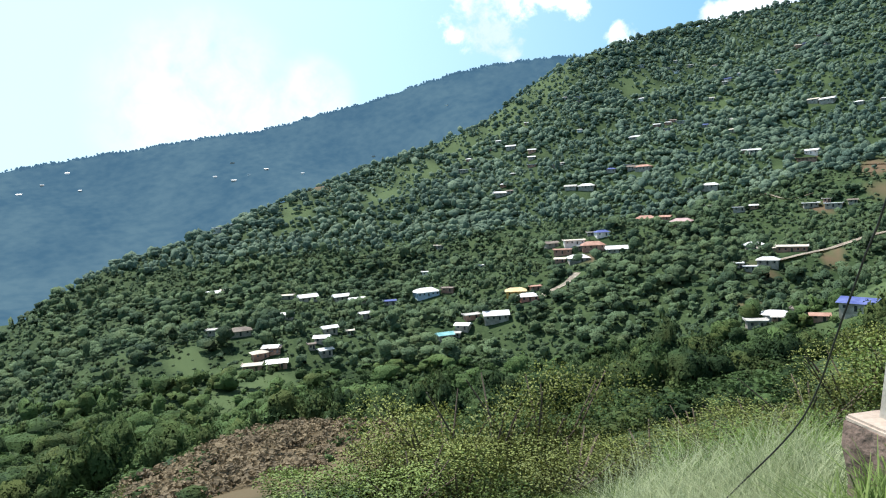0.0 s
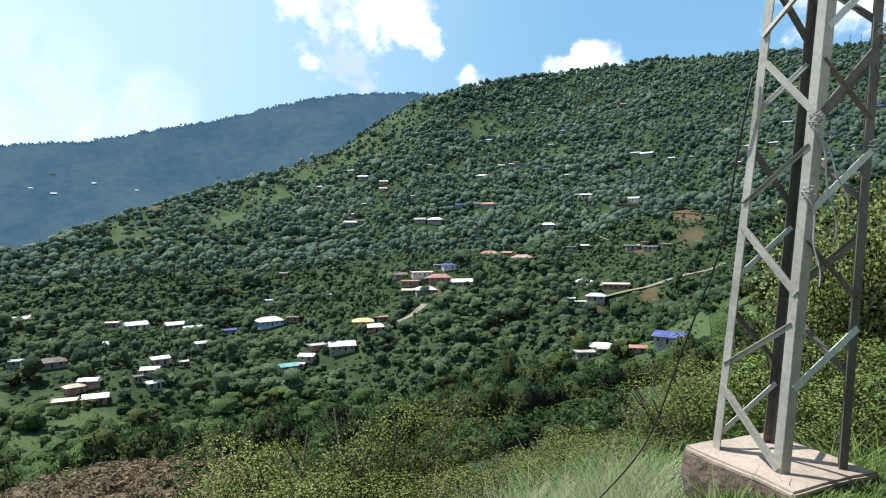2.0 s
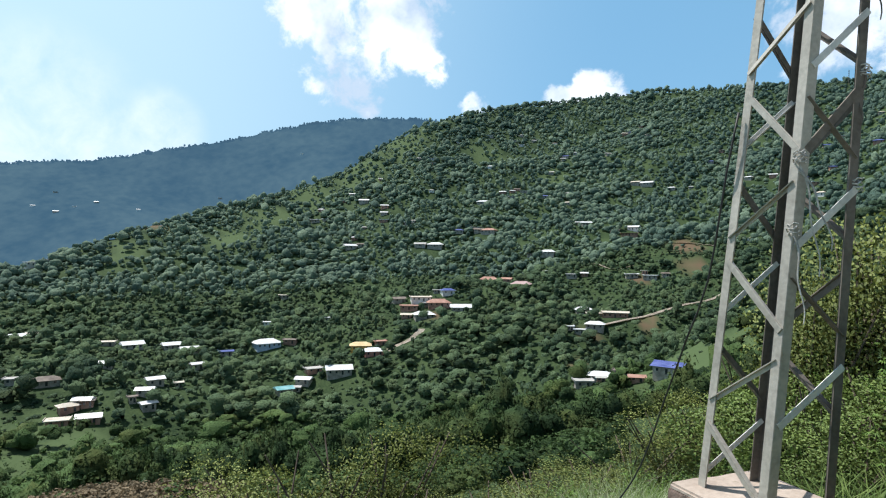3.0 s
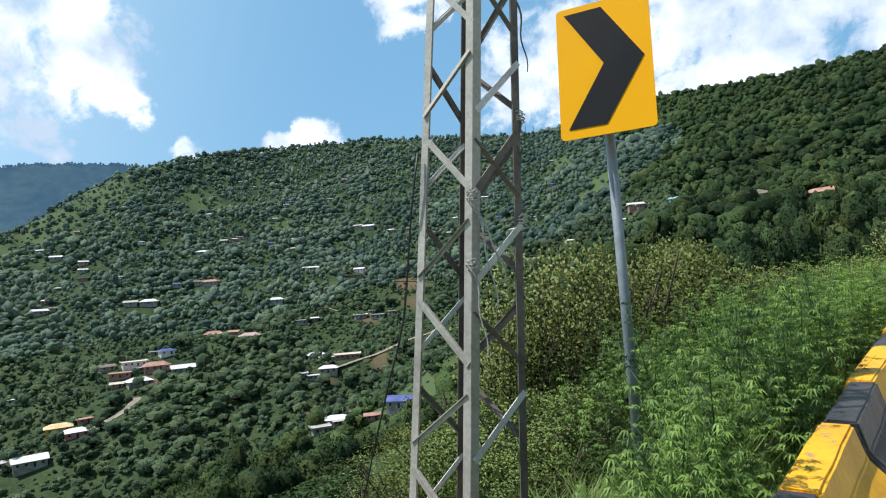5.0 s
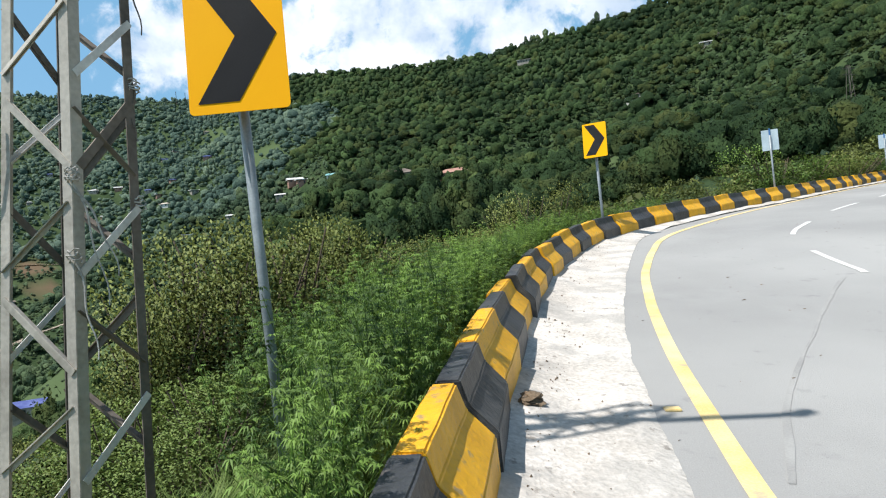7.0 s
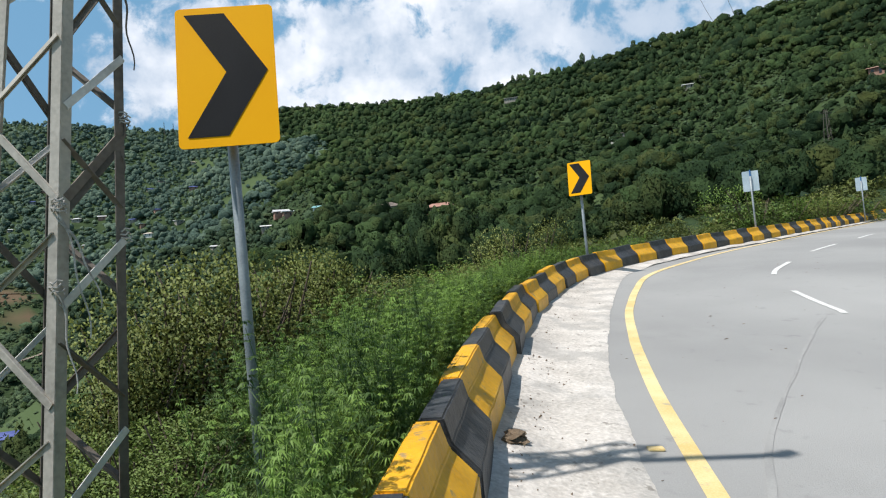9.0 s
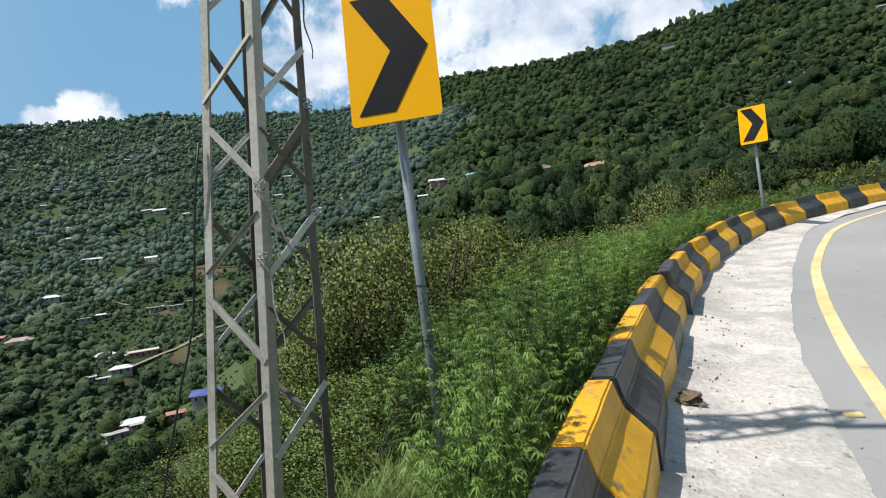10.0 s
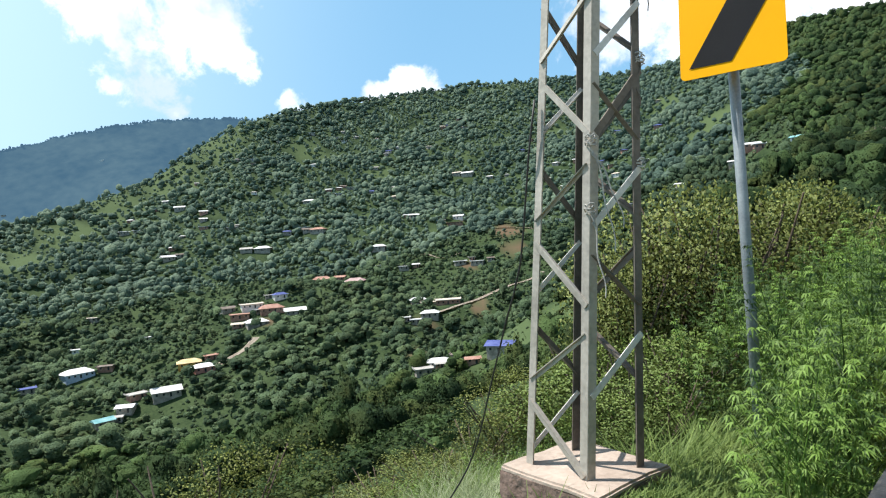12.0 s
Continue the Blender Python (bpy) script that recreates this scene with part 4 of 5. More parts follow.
# ---- houses ----


def house(x, y, z, wide, deep, high, roof, roof_mat, wall_mat, head):
    root = new("house")
    bm = box(bmesh.new(), (wide, deep, high + 3), (0, 0, high / 2 - 1.5))
    part("wall", bm, WALLS[wall_mat], root)
    bm = bmesh.new()
    o = 0.85
    w, d = wide / 2 + o, deep / 2 + o
    if roof == "flat":
        box(bm, (2 * w, 2 * d, 0.3), (0, 0, high + 0.153))
        for sx in (-1, 1):
            box(bm, (0.2, 2 * d, 0.4), (sx * (w - 0.1), 0, high + 0.5))
    else:
        rise, ridge = wide * 0.16, (wide * 0.28 if roof == "hip" else w)
        v = [bm.verts.new(p) for p in ((-w, -d, high), (w, -d, high), (w, d, high), (-w, d, high), (-ridge, 0, high + rise), (ridge, 0, high + rise))]
        for f in ((0, 1, 5, 4), (2, 3, 4, 5), (1, 2, 5), (3, 0, 4), (3, 2, 1, 0)):
            bm.faces.new([v[i] for i in f])
    part("roof", bm, ROOFS[roof_mat], root)
    n = max(2, int(wide / 3))
    for i in range(n):
        x0 = (i + 0.5) / n * wide - wide / 2
        tall = i == n // 2
        bm = box(bmesh.new(), (0.95, 0.1, 2.0 if tall else 1.1), (x0, -deep / 2 - 0.02, 1.0 if tall else 1.5))
        part("door" if tall else "window", bm, GLASS_DARK, root)
    root.matrix_basis = pose(x, y, z, 0, 0, head)
    return root


N1 = [
    (-19.8, -10.6, 3.36, "hip", "white", "white"),
    (-21.3, -11.2, 2.48, "flat", "grey", "stone"),
    (-14.1, -9.6, 4.07, "gable", "blue", "stone"),
    (-20.3, -6.2, 2.66, "hip", "white", "stone"),
    (-21.6, -6.7, 1.24, "flat", "white", "stone"),
    (-21.3, -4.9, 2.48, "hip", "white", "stone"),
    (-18.6, -5.1, 4.43, "flat", "beige", "brick"),
    (-17.5, 1.9, 3.36, "flat", "red", "brick"),
    (-17.1, 2.4, 1.59, "gable", "white", "white"),
    (-26.7, -2.7, 3.98, "hip", "pink", "brick"),
    (-29.6, -2.3, 3.10, "hip", "red", "brick"),
    (-33.3, -3.4, 1.95, "hip", "blue", "white"),
]
N2 = [
    (-35.7, -4.0, 3.01, "flat", "beige", "white"),
    (-34.1, -4.5, 3.36, "hip", "red", "brick"),
    (-32.1, -4.9, 3.01, "gable", "white", "stone"),
    (-35.4, -5.5, 3.01, "hip", "white", "stone"),
    (-36.7, -4.8, 2.66, "flat", "red", "brick"),
    (-49.1, -7.9, 4.25, "hip", "white", "blue"),
    (-48.9, -6.1, 1.42, "flat", "white", "white"),
    (-41.0, -8.3, 3.01, "hip", "orange", "orange"),
    (-39.9, -8.8, 2.83, "hip", "white", "red"),
    (-42.9, -10.4, 3.72, "gable", "white", "stone"),
    (-45.9, -11.1, 2.12, "gable", "white", "stone"),
    (-47.6, -12.0, 2.30, "gable", "teal", "stone"),
]
N3 = [
    (-61.5, -9.0, 1.77, "gable", "white", "stone"),
    (-57.9, -10.6, 2.12, "gable", "white", "stone"),
    (-58.6, -11.3, 2.12, "gable", "white", "stone"),
    (-58.4, -12.5, 1.59, "gable", "white", "stone"),
    (-65.5, -10.0, 3.01, "hip", "brown", "stone"),
    (-64.0, -12.1, 2.30, "hip", "beige", "brick"),
    (-63.0, -11.7, 2.12, "gable", "white", "brick"),
    (-62.6, -13.1, 2.83, "gable", "white", "brick"),
    (-64.7, -13.1, 2.66, "flat", "beige", "brick"),
    (-59.6, -7.6, 2.66, "gable", "white", "stone"),
    (-56.7, -7.8, 2.30, "gable", "white", "stone"),
    (-55.3, -8.2, 2.30, "gable", "white", "stone"),
]
N4 = [
    (-54.7, -9.5, 1.59, "gable", "white", "stone"),
    (-52.4, -8.5, 1.77, "flat", "blue", "stone"),
    (-67.5, -6.5, 2.12, "gable", "white", "stone"),
    (-34.4, 0.8, 2.30, "hip", "white", "stone"),
    (-29.6, 2.1, 2.12, "hip", "red", "stone"),
    (-30.8, 2.4, 1.24, "flat", "white", "stone"),
    (-24.4, 0.2, 2.12, "hip", "white", "stone"),
    (-24.7, -1.5, 1.24, "flat", "white", "white"),
    (-21.1, 2.8, 1.42, "gable", "white", "stone"),
    (-16.0, 6.2, 1.77, "gable", "white", "stone"),
    (-32.3, 2.1, 1.24, "hip", "blue", "stone"),
    (-22.3, -1.8, 1.59, "flat", "white", "stone"),
]
N5 = [
    (7.6, 6.0, 2.30, "gable", "white", "brick"),
    (11.0, 6.1, 2.12, "gable", "teal", "white"),
    (16.5, 5.5, 5.0, "hip", "brown", "stone"),
    (21.6, 5.0, 4.43, "hip", "red", "brick"),
    (43.7, 12.9, 1.5, "gable", "white", "stone"),
    (28.8, 14.1, 2.66, "flat", "grey", "stone"),
    (37.4, 9.5, 1.24, "flat", "white", "white"),
    (46.0, 4.4, 3.54, "flat", "brown", "stone"),
    (56.7, 11.1, 1.5, "gable", "red", "brick"),
    (56.4, 12.9, 1.77, "flat", "white", "white"),
    (-4.8, 10.3, 1.42, "flat", "white", "stone"),
]
N6 = [
    (-42.0, 0.6, 1.77, "gable", "white", "stone"),
    (-40.8, 4.7, 1.42, "gable", "white", "stone"),
    (-45.1, 2.9, 1.24, "flat", "white", "stone"),
    (-36.9, 2.8, 1.24, "flat", "white", "stone"),
    (-47.6, -3.8, 1.06, "flat", "beige", "stone"),
    (-43.8, -5.8, 1.06, "flat", "white", "stone"),
    (-17.3, -1.7, 1.77, "flat", "white", "stone"),
    (-15.7, -1.8, 1.95, "flat", "white", "stone"),
    (-66.5, 3.3, 1.59, "flat", "white", "white"),
    (8.1, 5.9, 1.42, "flat", "white", "brick"),
    (-30.2, 4.7, 1.59, "gable", "white", "stone"),
    (-26.5, 5.7, 1.24, "flat", "white", "stone"),
]


LABEL_ROOF = {"hip": "hipped", "gable": "pitched", "flat": "flat"}
LABEL_COLOUR = {"white": "bright tin", "grey": "grey concrete", "beige": "dusty beige", "blue": "blue tin", "red": "faded red", "pink": "pink tin", "orange": "orange", "teal": "teal tin", "brown": "dark brown"}
LABEL_WALL = {"white": "whitewashed", "stone": "grey stone", "brick": "reddish brick", "blue": "pale blue", "orange": "orange plastered", "red": "faded red"}
for i, (az, el, per, roof, roof_mat, wall_mat) in enumerate(N1 + N2 + N3 + N4 + N5 + N6):
    x, y, z, r = land_hit(az, el - 0.1)
    rng = random.Random(i)
    wide = min(max(per * r / 100, 5.5), 15.0)
    deep, high = wide * rng.uniform(0.6, 0.8), rng.uniform(2.3, 2.8)
    h = house(x, y, z, wide, deep, high, roof, roof_mat, wall_mat, -az + rng.uniform(-22, 22))
    tagged(h, f"{LABEL_WALL[wall_mat]} house with a {LABEL_COLOUR[roof_mat]} {LABEL_ROOF[roof]} roof on the hillside", "house", "hillside houses")
    HOUSE_SPOTS.append((x, y, wide))
    if rng.random() < 0.6:      # a lower neighbour close by
        step = rng.choice((-1, 1)) * wide * rng.uniform(0.85, 1.2)
        bx, by = x + step * math.cos(radians(az)) + rng.uniform(0, 7) * math.sin(radians(az)), y - step * math.sin(radians(az)) + rng.uniform(0, 7) * math.cos(radians(az))
        colour, small = rng.choice(("white", "grey", "beige", "brown", "red")), wide * rng.uniform(0.45, 0.75)
        h = house(bx, by, land_z(bx, by), small, small * 0.7, rng.uniform(1.9, 2.5), "flat" if rng.random() < 0.5 else "gable", colour, rng.choice(("stone", "brick")), -az + rng.uniform(-25, 25))
        tagged(h, f"low outbuilding with a {LABEL_COLOUR[colour]} roof beside a house", "house", "hillside houses")
        HOUSE_SPOTS.append((bx, by, small))

hill_track([(-35.5, -6.7), (-36.4, -7.5), (-37.6, -8.1), (-38.8, -8.6)], 5.5, "pale dirt road between the village houses")
hill_track([(-10.0, -3.0), (-12.4, -3.9), (-15.2, -4.8), (-16.9, -5.3), (-18.8, -5.8), (-20.5, -6.2)], 4.0, "pale dirt road across the hillside")
hill_track([(-21.5, -0.8), (-19.2, -1.1), (-17.1, -0.8)], 2.5, "pale terrace path on the hillside")
hill_track([(-14.3, 1.2), (-12.3, 1.1), (-10.6, 0.9)], 3.0, "pale terrace path on the hillside")

# two radio masts on the skyline and a small pylon on the slope


def mast(az, high, wide, name, label):
    r = float(np.interp(az, REACH_AZ, REACH)) * 0.985
    x, y = r * math.sin(radians(az)), r * math.cos(radians(az))
    root = tagged(new(name), label, name.replace("_", " "), "skyline masts")
    for k in range(3):
        a = 2 * math.pi * k / 3
        part("leg", bar(bmesh.new(), (wide * math.cos(a), wide * math.sin(a), -3), (wide * 0.35 * math.cos(a), wide * 0.35 * math.sin(a), high), wide * 0.32, wide * 0.32), RUST, root)
    for k in range(5):
        part("platform", box(bmesh.new(), (wide * 1.5, wide * 1.5, wide * 0.3), (0, 0, high * (0.3 + 0.15 * k))), RUST, root)
    root.location = (x, y, land_z(x, y))


mast(-1.3, 21, 0.9, "radio_mast", "slender steel radio mast on the skyline")
mast(-0.6, 19, 0.9, "radio_mast", "slender steel radio mast on the skyline")

# pylon on the wooded slope, and wires over the ridge
px, py, pz, pr = land_hit(53.2, 4.3)
pylon = tagged(new("pylon"), "thin steel pylon on the wooded slope", "pylon")
pylon.location = (px, py, pz)
tall = pr * (math.tan(radians(9.2)) - math.tan(radians(4.3)))
for sx, sy in ((-1, -1), (1, -1), (1, 1), (-1, 1)):
    part("leg", bar(bmesh.new(), (sx * 1.4, sy * 1.4, -2), (sx * 0.3, sy * 0.3, tall), 0.12, 0.12), SHADED_DULL_STEEL, pylon)
for k in range(6):
    z0 = tall * (0.1 + 0.15 * k)
    w0 = 1.4 - 1.1 * z0 / tall
    part("brace", bar(bmesh.new(), (-w0, -w0, z0), (w0, -w0, z0 + tall * 0.13), 0.08, 0.08), SHADED_DULL_STEEL, pylon)
for z0 in (0.86, 0.95):
    part("crossarm", bar(bmesh.new(), (-2.4, 0, tall * z0), (2.4, 0, tall * z0), 0.14, 0.14), SHADED_DULL_STEEL, pylon)
for (a0, e0), (a1, e1) in (((46.5, 17.1), (44.6, 21.6)), ((48.2, 16.9), (46.7, 21.4)), ((51.7, 16.9), (51.2, 21.2))):
    low, high = Vector((0, 0, 1.6)) + toward(a0, e0) * 760, Vector((0, 0, 1.6)) + toward(a1, e1) * 420
    pts = [low.lerp(high, u) - Vector((0, 0, 6)) * (4 * u * (1 - u)) for u in np.linspace(0, 1, 9)]
    tagged(link("wire", tube(pts, 0.13, 5), CABLE), "thin overhead power wire above the ridge", "wire", "overhead wires")

# scattered small houses high on the slope
rng = random.Random(77)
for i in range(64):
    az = rng.uniform(-46, 2)
    el = rng.uniform(1.0, min(11.0, float(np.interp(az, AZ, SKYLINE)) - 1.5))
    x, y, z, r = land_hit(az, el)
    wide_m = rng.uniform(4.5, 9.0)
    roof, colour, wall = rng.choice(("gable", "gable", "flat", "hip")), rng.choice(("white", "white", "white", "grey", "beige", "blue")), rng.choice(("stone", "stone", "white", "brick"))
    h = house(x, y, z, wide_m, wide_m * 0.65, 2.2, roof, colour, wall, -az + rng.uniform(-30, 30))
    tagged(h, f"{LABEL_WALL[wall]} house with a {LABEL_COLOUR[colour]} {LABEL_ROOF[roof]} roof among trees", "house", "hillside houses")
    HOUSE_SPOTS.append((x, y, wide_m))


# a few houses on the far ridge


def far_hit(az, el):
    k = int(np.argmin(np.abs(np.degrees(fa) - az)))
    column = np.degrees(np.arctan2(fz[:, k] - 1.6, fr[:, k]))
    i = int(np.argmin(np.abs(column - el)))
    return float(fx[i, k]), float(fy[i, k]), float(fz[i, k])


FAR_HOUSES = [(-65.0, 4.6), (-66.5, 3.3), (-64.9, 3.1), (-63.7, 3.5), (-76.5, 2.6), (-59.2, 3.4), (-53.0, 4.6), (-77.2, 4.1), (-79.1, 3.1), (-46.2, 8.7), (-62.3, 3.8), (-80.6, 2.5)]
for i, (az, el) in enumerate(FAR_HOUSES):
    rng = random.Random(300 + i)
    h = house(*far_hit(az, el), rng.uniform(10, 17), 8, 3.4, "gable" if i % 3 else "flat", "white", "white" if i % 2 else "stone", -az + rng.uniform(-30, 30))
    tagged(h, "small house with a bright tin roof on the distant ridge", "house", "distant houses")

# ---- trees and scrub on the slopes ----


def crown_shape(n, seed, lobes=6, size=0.42):
    """Tufts of leaves round a lumpy crown of radius 1 and height about 2, standing on z = 0: (n, 4, 3)."""
    rng = np.random.default_rng(seed)
    centres = rng.normal(0, 0.38, (lobes, 3)) * (1, 1, 0.8) + (0, 0, 1.05)
    radius = rng.uniform(0.38, 0.62, lobes)
    which = rng.integers(0, lobes, n)
    way = rng.normal(0, 1, (n, 3)) + (0, 0, 0.45)
    way /= np.linalg.norm(way, axis=1)[:, None]
    at = centres[which] + way * radius[which, None]
    normal = way + rng.normal(0, 0.35, (n, 3))
    normal /= np.linalg.norm(normal, axis=1)[:, None]
    a = np.cross(normal, rng.normal(0, 1, (n, 3)))
    a /= np.linalg.norm(a, axis=1)[:, None]
    b = np.cross(normal, a)
    s = size * rng.uniform(0.6, 1.25, n)[:, None]
    t = size * rng.uniform(0.5, 1.0, n)[:, None]
    return np.stack([at - a * s, at - b * t * 0.7 + normal * 0.08, at + a * s * 0.8, at + b * t], 1)


def lumps(seed, lobes, flat=0.85):
    """Rough rounded masses that fill a crown of radius 1 and height about 2, as triangles: (n, 3, 3)."""
    rng = np.random.default_rng(seed)
    ball = bmesh.new()
    bmesh.ops.create_icosphere(ball, subdivisions=1, radius=1.0)
    corner = np.array([v.co[:] for v in ball.verts])
    tri = np.array([[v.index for v in f.verts] for f in ball.faces])
    ball.free()
    out = []
    for k in range(lobes):
        a = rng.uniform(0, 2 * np.pi)
        off = 0.0 if lobes == 1 else rng.uniform(0.25, 0.62)
        size = rng.uniform(0.42, 0.72) if lobes > 1 else 0.9
        c = np.array([np.cos(a) * off, np.sin(a) * off, rng.uniform(0.55, 1.45)])
        p = corner * (1 + rng.uniform(-0.32, 0.32, (len(corner), 1))) * size * (1, 1, flat) + c
        out.append(p[tri])
    return np.concatenate(out)


def tuft(seed):
    """A ragged low heap of eight triangles."""
    rng = np.random.default_rng(seed)
    a = np.linspace(0, 2 * np.pi, 5)[:4] + rng.uniform(-0.3, 0.3, 4)
    rim = np.stack([np.cos(a), np.sin(a), rng.uniform(0.5, 1.3, 4)], 1) * rng.uniform(0.7, 1.2, (4, 1))
    top, low = np.array([rng.uniform(-0.3, 0.3), rng.uniform(-0.3, 0.3), rng.uniform(1.6, 2.2)]), np.zeros(3)
    return np.array([[rim[i], rim[(i + 1) % 4], end] for i in range(4) for end in (top, low)])


def as_triangles(q):
    return np.concatenate([q[:, (0, 1, 2)], q[:, (0, 2, 3)]])


def rounded(shape, keep=0.45):
    """Directions out of a crown's middle, with a share of each leaf's own."""
    face = np.cross(shape[:, 1] - shape[:, 0], shape[:, 2] - shape[:, 0])
    face /= np.linalg.norm(face, axis=1)[:, None] + 1e-9
    away = shape - (0, 0, 0.75)
    away /= np.linalg.norm(away, axis=2)[..., None] + 1e-9
    face *= np.where((face * away.mean(1)).sum(1) < 0, -1, 1)[:, None]
    out = away + keep * face[:, None]
    return out / np.linalg.norm(out, axis=2)[..., None]


def scatter(places, radius, height, shapes, tone, seed, spread=0.28, soft=False):
    """Copies of the shapes, as one array of quads with a tone for each."""
    rng = np.random.default_rng(seed)
    out, tones, normals = [], [], []
    pick = rng.integers(0, len(shapes), len(places))
    for k, shape in enumerate(shapes):
        i = np.where(pick == k)[0]
        if not len(i):
            continue
        turn = rng.uniform(0, 2 * np.pi, len(i))
        c, s = np.cos(turn), np.sin(turn)
        v = np.empty((len(i), *shape.shape))
        px, py = shape[None, ..., 0] * radius[i, None, None], shape[None, ..., 1] * radius[i, None, None]
        v[..., 0] = px * c[:, None, None] - py * s[:, None, None] + places[i, 0, None, None]
        v[..., 1] = px * s[:, None, None] + py * c[:, None, None] + places[i, 1, None, None]
        v[..., 2] = shape[None, ..., 2] * height[i, None, None] / 2 + places[i, 2, None, None]
        out.append(v.reshape(-1, shape.shape[1], 3))
        if soft:
            nrm = rounded(shape)
            m = np.empty((len(i), *shape.shape), np.float32)
            m[..., 0] = nrm[None, ..., 0] * c[:, None, None] - nrm[None, ..., 1] * s[:, None, None]
            m[..., 1] = nrm[None, ..., 0] * s[:, None, None] + nrm[None, ..., 1] * c[:, None, None]
            m[..., 2] = nrm[None, ..., 2]
            normals.append(m.reshape(-1, shape.shape[1], 3))
        tones.append((tone[i, None] + rng.uniform(-spread, spread, (len(i), len(shape)))).ravel())
    if soft:
        return np.concatenate(out), np.concatenate(tones).clip(0, 1), np.concatenate(normals)
    return np.concatenate(out), np.concatenate(tones).clip(0, 1)


def cover(x, y):
    """How thickly the slope is wooded, 0 to 1."""
    n = np.sin(x * 0.021 + 2.1 * np.sin(y * 0.013)) + np.sin(y * 0.026 + 1.6 * np.sin(x * 0.017)) + 0.8 * np.sin(x * 0.061 + y * 0.047)
    return (0.92 + 0.12 * n).clip(0.3, 1)


def band(r0, r1, spacing, seed, az0=-96, az1=72, wooded=True, yard=1.0):
    rng = np.random.default_rng(seed)
    n = int(radians(az1 - az0) / 2 * (r1 * r1 - r0 * r0) / spacing ** 2)
    r, az = np.sqrt(rng.uniform(r0 * r0, r1 * r1, n)), np.radians(rng.uniform(az0, az1, n))
    x, y = r * np.sin(az), r * np.cos(az)
    keep = (not wooded) | (rng.uniform(0, 1, n) < cover(x, y) * (1 - 0.93 * np.maximum(openness(x, y, BARE_SPOTS), spur(x, y))) * (1 - 0.74 * openness(x, y, MEADOW_SPOTS)) * (1 - 0.5 * glades(x, y)))
    keep &= (r > np.interp(np.degrees(az), [-29, -22, -18], [76, 92, 118])) | (np.degrees(az) < -29) | (r1 < 119)
    keep &= (r > 76) | (np.abs(np.degrees(az) + 38) > 9.5) | (r1 < 119)
    keep &= (r > 84) | (np.degrees(az) > -47) | (r1 < 119)
    keep &= r < np.interp(np.degrees(az), REACH_AZ, REACH) * 1.03
    for hx, hy, hw in HOUSE_SPOTS:
        d = math.hypot(hx, hy)
        ux, uy = hx / d, hy / d
        along, across = (x - hx) * ux + (y - hy) * uy, np.abs((x - hx) * uy - (y - hy) * ux)
        keep &= ~((across < hw * 0.58) & (along > -hw * 0.5 - (7 + hw * 0.3) * yard) & (along < hw * 0.7))
    s, w, _, off = road_place(x, y)
    keep &= (w < -4) | (off > 8) | (w > 16)
    x, y = x[keep], y[keep]
    return np.stack([x, y, land(x, y)], 1), rng


for name, r0, r1, spacing, lobes, core, count, size, seed in (("valley_woods", 46, 140, 4.6, 7, 0.9, 260, 0.11, 10), ("near_woods", 140, 290, 4.1, 4, 0.98, 30, 0.17, 11), ("middle_woods", 290, 560, 4.2, 2, 1.0, 0, 0.40, 12), ("upper_woods", 560, 1230, 3.9, 1, 0.92, 0, 0.52, 13)):
    places, rng = band(r0, r1, spacing, seed)
    n = len(places)
    radius = (2.25 * np.exp(rng.normal(0, 0.45, n))).clip(0.8, 5.5) * np.where(np.degrees(np.arctan2(places[:, 0], places[:, 1])) > 0, 1.12, 1.0)
    height = radius * rng.uniform(1.4, 2.4, n)
    slim = rng.uniform(0, 1, n) < 0.06
    radius, height = np.where(slim, radius * 0.6, radius), np.where(slim, height * 1.35, height)
    tone = (rng.uniform(0.1, 0.85, n) + 0.30 * np.sin(places[:, 0] * 0.043 + 2 * np.sin(places[:, 1] * 0.021)) * np.sin(places[:, 1] * 0.037 + 1.5 * np.sin(places[:, 0] * 0.015))).clip(0, 1)
    radius = radius * (1 + 0.3 * np.sin(places[:, 0] * 0.031 + 1.2 * np.sin(places[:, 1] * 0.027)) * np.sin(places[:, 1] * 0.023 + 0.7))
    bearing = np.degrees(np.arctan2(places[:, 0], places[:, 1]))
    # tone lowered eastward, standing in for cloud shadow and denser woods
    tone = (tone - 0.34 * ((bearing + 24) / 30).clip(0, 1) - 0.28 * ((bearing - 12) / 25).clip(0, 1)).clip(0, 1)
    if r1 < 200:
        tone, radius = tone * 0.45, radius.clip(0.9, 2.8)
    shapes = []
    for k in range(8):
        solid = (lumps(seed * 10 + k, lobes) - (0, 0, 1)) * core + (0, 0, 1)
        shapes.append(np.concatenate([solid, as_triangles(crown_shape(count, seed * 10 + k, lobes=9, size=size))]) if count else solid)
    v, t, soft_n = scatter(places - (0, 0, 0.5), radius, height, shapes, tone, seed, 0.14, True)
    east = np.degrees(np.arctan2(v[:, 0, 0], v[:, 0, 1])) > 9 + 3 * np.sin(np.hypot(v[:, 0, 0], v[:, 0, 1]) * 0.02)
    # farther western bands take the haze-tinted foliage
    for kind_name, pick, leaf in ((name, ~east, HAZE_FOREST if r0 > 500 else FAINT_HAZE_FOREST if r0 > 280 else FOREST), (name.replace("woods", "east_woods"), east, FOREST)):
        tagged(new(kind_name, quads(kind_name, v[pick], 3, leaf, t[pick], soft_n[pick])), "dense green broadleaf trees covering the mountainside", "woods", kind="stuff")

# undergrowth between the trees
places, rng = band(80, 620, 3.3, 71, yard=0.3)
n = len(places)
radius = rng.uniform(0.6, 1.5, n) * np.interp(np.hypot(places[:, 0], places[:, 1]), [120, 500], [0.75, 1.2])
